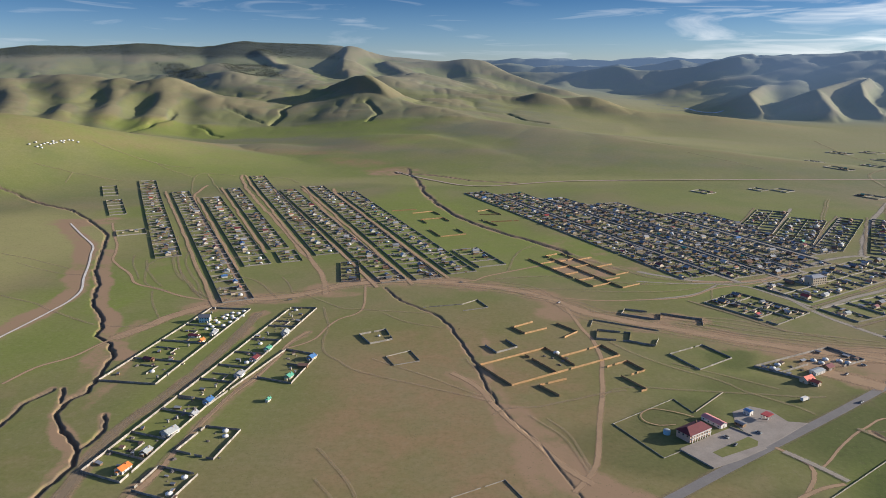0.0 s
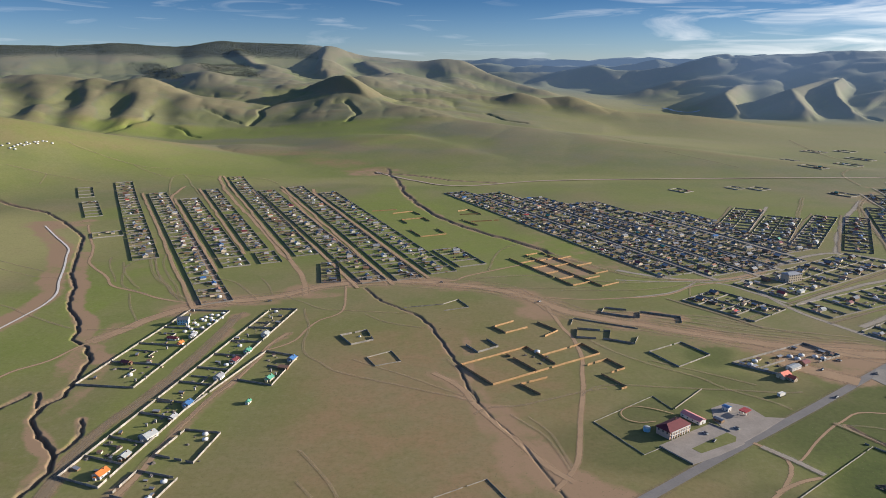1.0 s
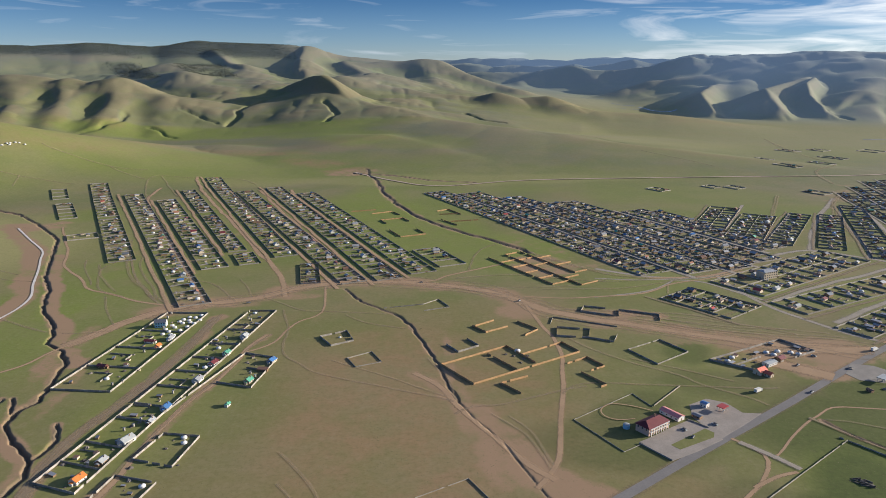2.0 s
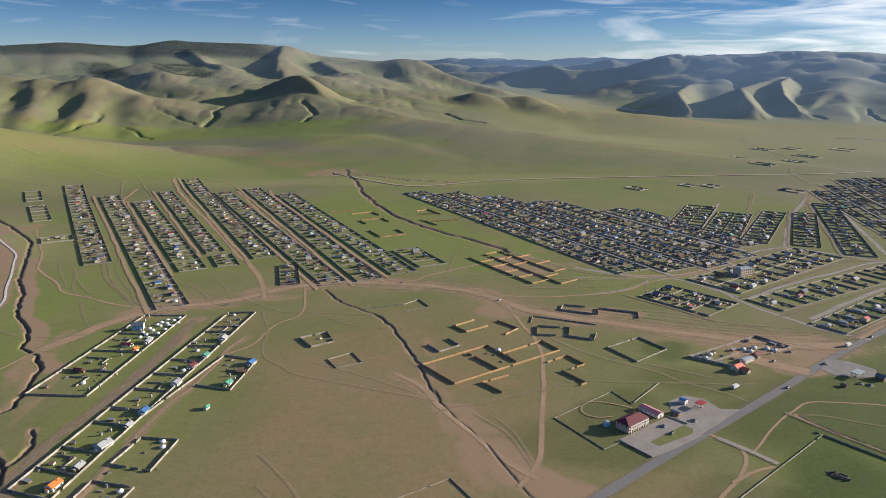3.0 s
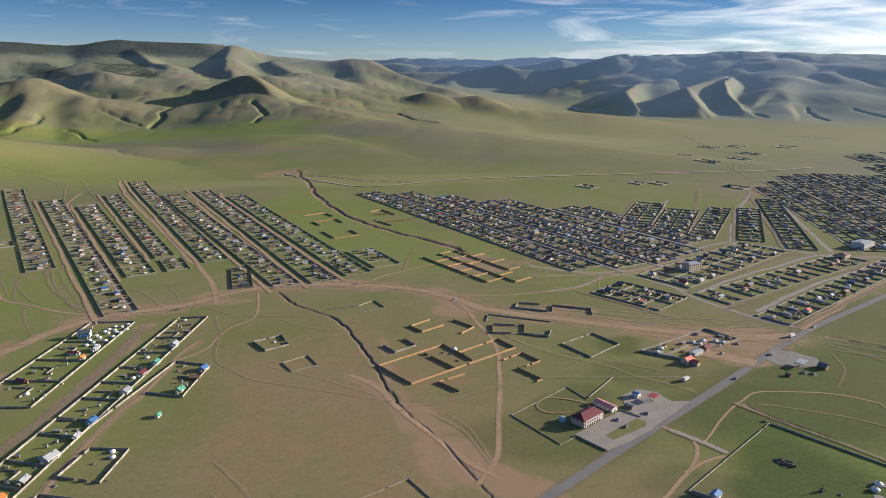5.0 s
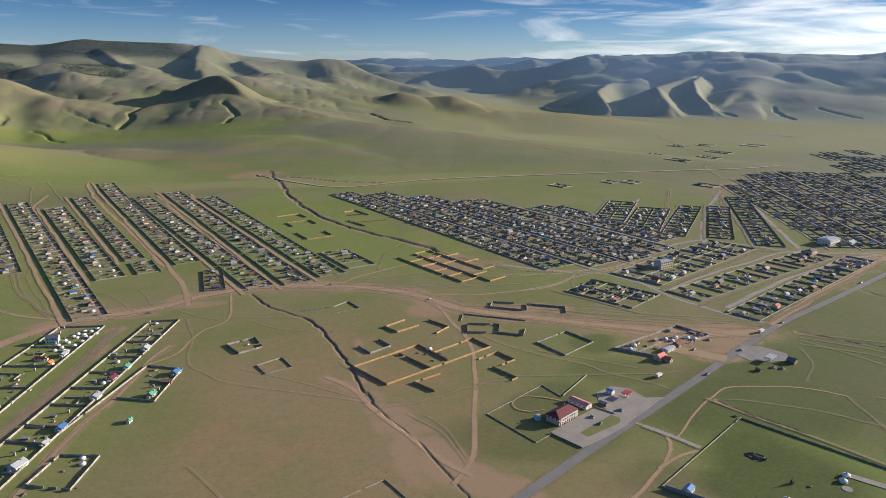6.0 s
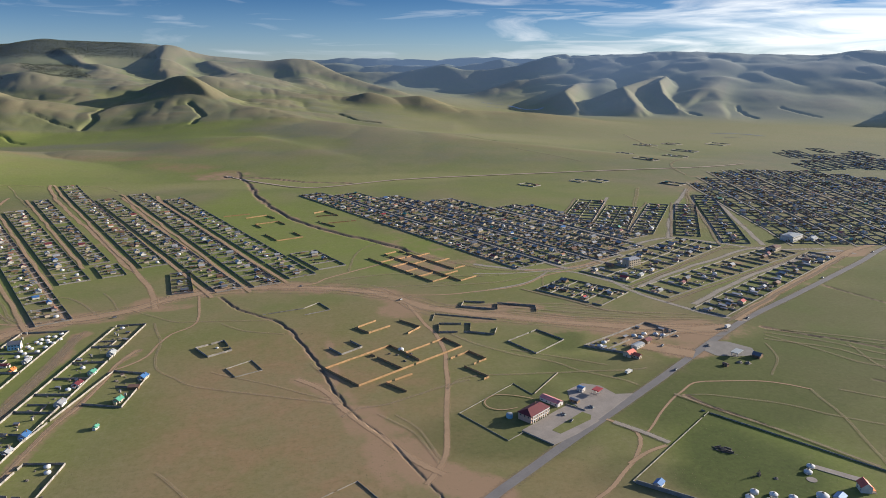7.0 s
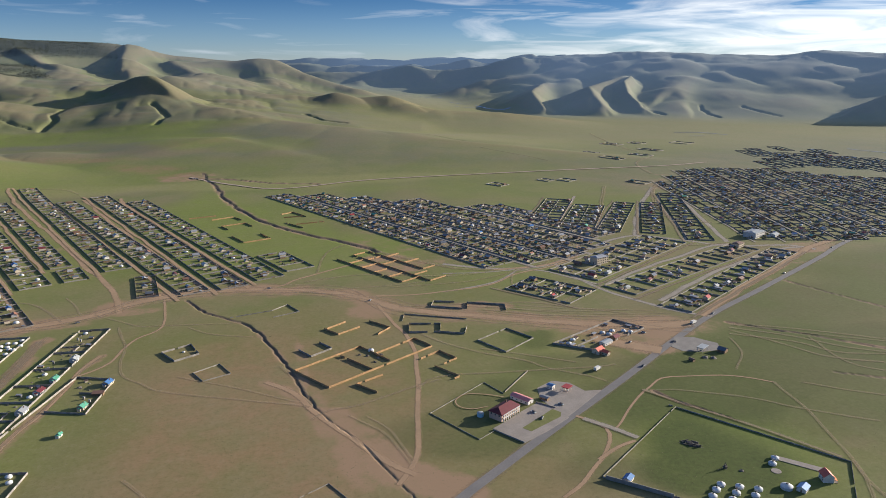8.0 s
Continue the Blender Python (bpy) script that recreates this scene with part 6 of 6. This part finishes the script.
def derrick():
    ob = empty("well_frame", "dark tripod well frame with a bar shaped as its shadow", "well frame")
    for k in range(3):
        a = k * 2.1
        bx, by = 1.9 * math.cos(a), 1.9 * math.sin(a)
        part("leg", Shape().add([(bx - 0.12, by - 0.12, -0.1), (bx + 0.12, by - 0.12, -0.1), (bx + 0.12, by + 0.12, -0.1), (bx - 0.12, by + 0.12, -0.1), (-0.1, -0.1, 4.0), (0.1, -0.1, 4.0), (0.1, 0.1, 4.0), (-0.1, 0.1, 4.0)], [(4, 5, 6, 7), (0, 1, 5, 4), (1, 2, 6, 5), (2, 3, 7, 6), (3, 0, 4, 7)]), "scrap", ob)
    part("machine", Shape().box(-0.9, -0.8, -0.05, 0.9, 0.8, 1.6).box(-0.5, -0.4, 1.6, 0.6, 0.5, 2.3), "scrap", ob)
    # dark bar built in place of the mast's cast shadow
    part("arm", Shape().box(-6.5, -0.12, 0.4, -0.4, 0.12, 0.7), "scrap", ob)
    return ob


place("derrick", derrick, 273, 331, 10)
place("heap", heap, 281, 326, 20, 0.7)

# ---------------------------------------------------------------- larger buildings among the yards
def block(w, l, h, wall, roof, floors, label):
    def build():
        ob = empty("block_building", label, "building")
        body = part("wall", Shape().box(-w / 2, -l / 2, -0.3, w / 2, l / 2, h), wall, ob)
        part("roof", hip_roof(w, l, h, 1.6, 0.4), "roof_" + roof, ob)
        n = int(l / 3)
        for f in range(floors):
            for k in range(n):
                for s in (-1, 1):
                    y, z = -l / 2 + l * (k + 0.5) / n, 1.0 + f * h / floors
                    part("window", Shape().box(min(s * (w / 2 - 0.05), s * (w / 2 + 0.04)), y - 0.7, z, max(s * (w / 2 - 0.05), s * (w / 2 + 0.04)), y + 0.7, z + 1.4), "dark", body)
        part("door", Shape().box(-0.8, -l / 2 - 0.05, 0, 0.8, -l / 2 + 0.05, 2.3), "log_wall", body)
        return ob
    return build


place("school", block(12, 20, 8.5, "cream_wall", "grey", 3, "three-storey cream plastered building among the yards"), 420, 776, -70)
place("hall", block(18, 30, 7.5, "white_wall", "pale", 2, "large white public building with a pale roof"), 702, 846, -62)
place("hall_b", annex(9, 14, 3.5, 1.5, "white_wall", "pale", "low white outbuilding of the public building", "outbuilding"), 730, 838, -62)
place("block_c", block(10, 16, 5.5, "cream_wall", "brown", 2, "two-storey cream building with a brown roof"), 640, 800, -62)
# conifers on the high ridge
def forest():
    rng = np.random.default_rng(17)
    a, d = rng.uniform(-37, -6.5, 90000), rng.uniform(3500, 4680, 90000)
    x, y = d * np.sin(np.radians(a)), d * np.cos(np.radians(a))
    z = hills(x, y)
    keep = rng.random(90000) < woods(x, y, z) * 0.9
    tall = rng.uniform(3.0, 5.2, 90000)
    s = Shape()
    for px_, py_, pz, h in zip(x[keep], y[keep], z[keep], tall[keep]):
        s.turned([(0.3 * h, pz + 0.5), (0.2 * h, pz + 0.45 * h), (0.02 * h, pz + h)], 5, px_, py_, False)
    return tagged(new("conifer_forest", s.mesh("conifer_forest", "pine")), "dark conifer woods along the hill crest", "forest", kind="stuff")


forest()


def tussocks():
    """Low clumps of steppe grass, thicker in drifts, off the roads."""
    rng = np.random.default_rng(8)
    count = 26000
    a, d = np.radians(rng.uniform(-37, 52, count)), 270 * (900 / 270) ** rng.random(count)
    x, y = d * np.sin(a), d * np.cos(a)
    keep = rng.random(count) < step01(fractal(x, y, 55, 3, 29), -0.35, 0.35)
    for line, clear in [(MAIN, 10), *((pts, 0.5 * w + 1) for pts, w in EARTH), ([(150, 420), (215, 440)], 45), *((line, 3 * half) for line, half, _ in GULLIES[:10])]:
        for p, q in zip(line[:-1], line[1:]):
            keep &= segment_distance(x, y, p, q)[0] > clear
    x, y = x[keep], y[keep]
    n = len(x)
    size, turn = rng.uniform(0.2, 0.5, n), rng.uniform(0, 6.3, n)
    verts, sides = [], 5
    for k in range(sides):
        ang = turn + k * 2 * math.pi / sides
        far = size * rng.uniform(0.7, 1.2, n)
        verts.append(np.stack([x + far * np.cos(ang), y + far * np.sin(ang), np.full(n, -0.03)], -1))
    verts.append(np.stack([x + size * rng.uniform(-0.3, 0.3, n), y + size * rng.uniform(-0.3, 0.3, n), size * rng.uniform(0.2, 0.4, n)], -1))
    co = np.stack(verts, 1).reshape(-1, 3)
    base = np.arange(n)[:, None, None] * (sides + 1)
    tri = np.array([(k, (k + 1) % sides, sides) for k in range(sides)])[None]
    me = bpy.data.meshes.new("grass_tussocks")
    me.from_pydata(co.tolist(), [], (base + tri).reshape(-1, 3).tolist())
    me.materials.append(MAT["tussock"])
    return tagged(new("grass_tussocks", me), "low clumps of olive steppe grass on the plain", "grass", kind="stuff")


tussocks()
# the far camp on the swell
for x, y in [(-854, 1489), (-847, 1502), (-838, 1488), (-829, 1489), (-832, 1505), (-829, 1512), (-822, 1511), (-823, 1524), (-816, 1523), (-812, 1535), (-806, 1533), (-802, 1549), (-796, 1552), (-785, 1553), (-835, 1497), (-819, 1517), (-808, 1540)]:
    put_ger(x, y, 150, False, 1.0)


# ---------------------------------------------------------------- settle what was placed
FAR_LABELS = {"house": "far village houses with metal roofs", "shed": "far low yard sheds of boards", "ger": "far round white gers in the yards", "heap": "far scrap heaps in the yards", "outhouse": "far board outhouses"}


def settle(most):
    """The nearest of each kind become things; those past that are joined, kind by kind."""
    by_kind = {}
    for key, build, m, d in QUEUE:
        by_kind.setdefault(key[0] if isinstance(key, tuple) else key, []).append((d, key, build, m))
    for kind, rows in by_kind.items():
        rows.sort(key=lambda row: row[0])
        for d, key, build, m in rows[:most]:
            if key not in PROTO:
                PROTO[key] = build()
            else:
                copy_thing(PROTO[key], m).matrix_basis = m
                continue
            PROTO[key].matrix_basis = m
        rest = rows[most:]
        if not rest:
            continue
        mats, verts, faces, picks, count = [], [], [], [], 0
        for d, key, build, m in rest:
            if key not in PROTO:
                PROTO[key] = build()
                PROTO[key].matrix_basis = m
                continue
            for ob in (PROTO[key], *PROTO[key].children_recursive):
                if ob.type != "MESH":
                    continue
                me = ob.data
                mat = me.materials[0]
                if mat not in mats:
                    mats.append(mat)
                co = np.empty(len(me.vertices) * 3)
                me.vertices.foreach_get("co", co)
                r = np.array(m)
                verts.append(co.reshape(-1, 3) @ r[:3, :3].T + r[:3, 3])
                for poly in me.polygons:
                    faces.append(tuple(i + count for i in poly.vertices))
                    picks.append(mats.index(mat))
                count += len(me.vertices)
        me = bpy.data.meshes.new("far_" + kind + "s")
        me.from_pydata(np.concatenate(verts).tolist(), [], faces)
        for mat in mats:
            me.materials.append(mat)
        me.polygons.foreach_set("material_index", picks)
        tagged(new("far_" + kind + "s", me), FAR_LABELS.get(kind, "far small things"), kind, kind="stuff")


settle(300)
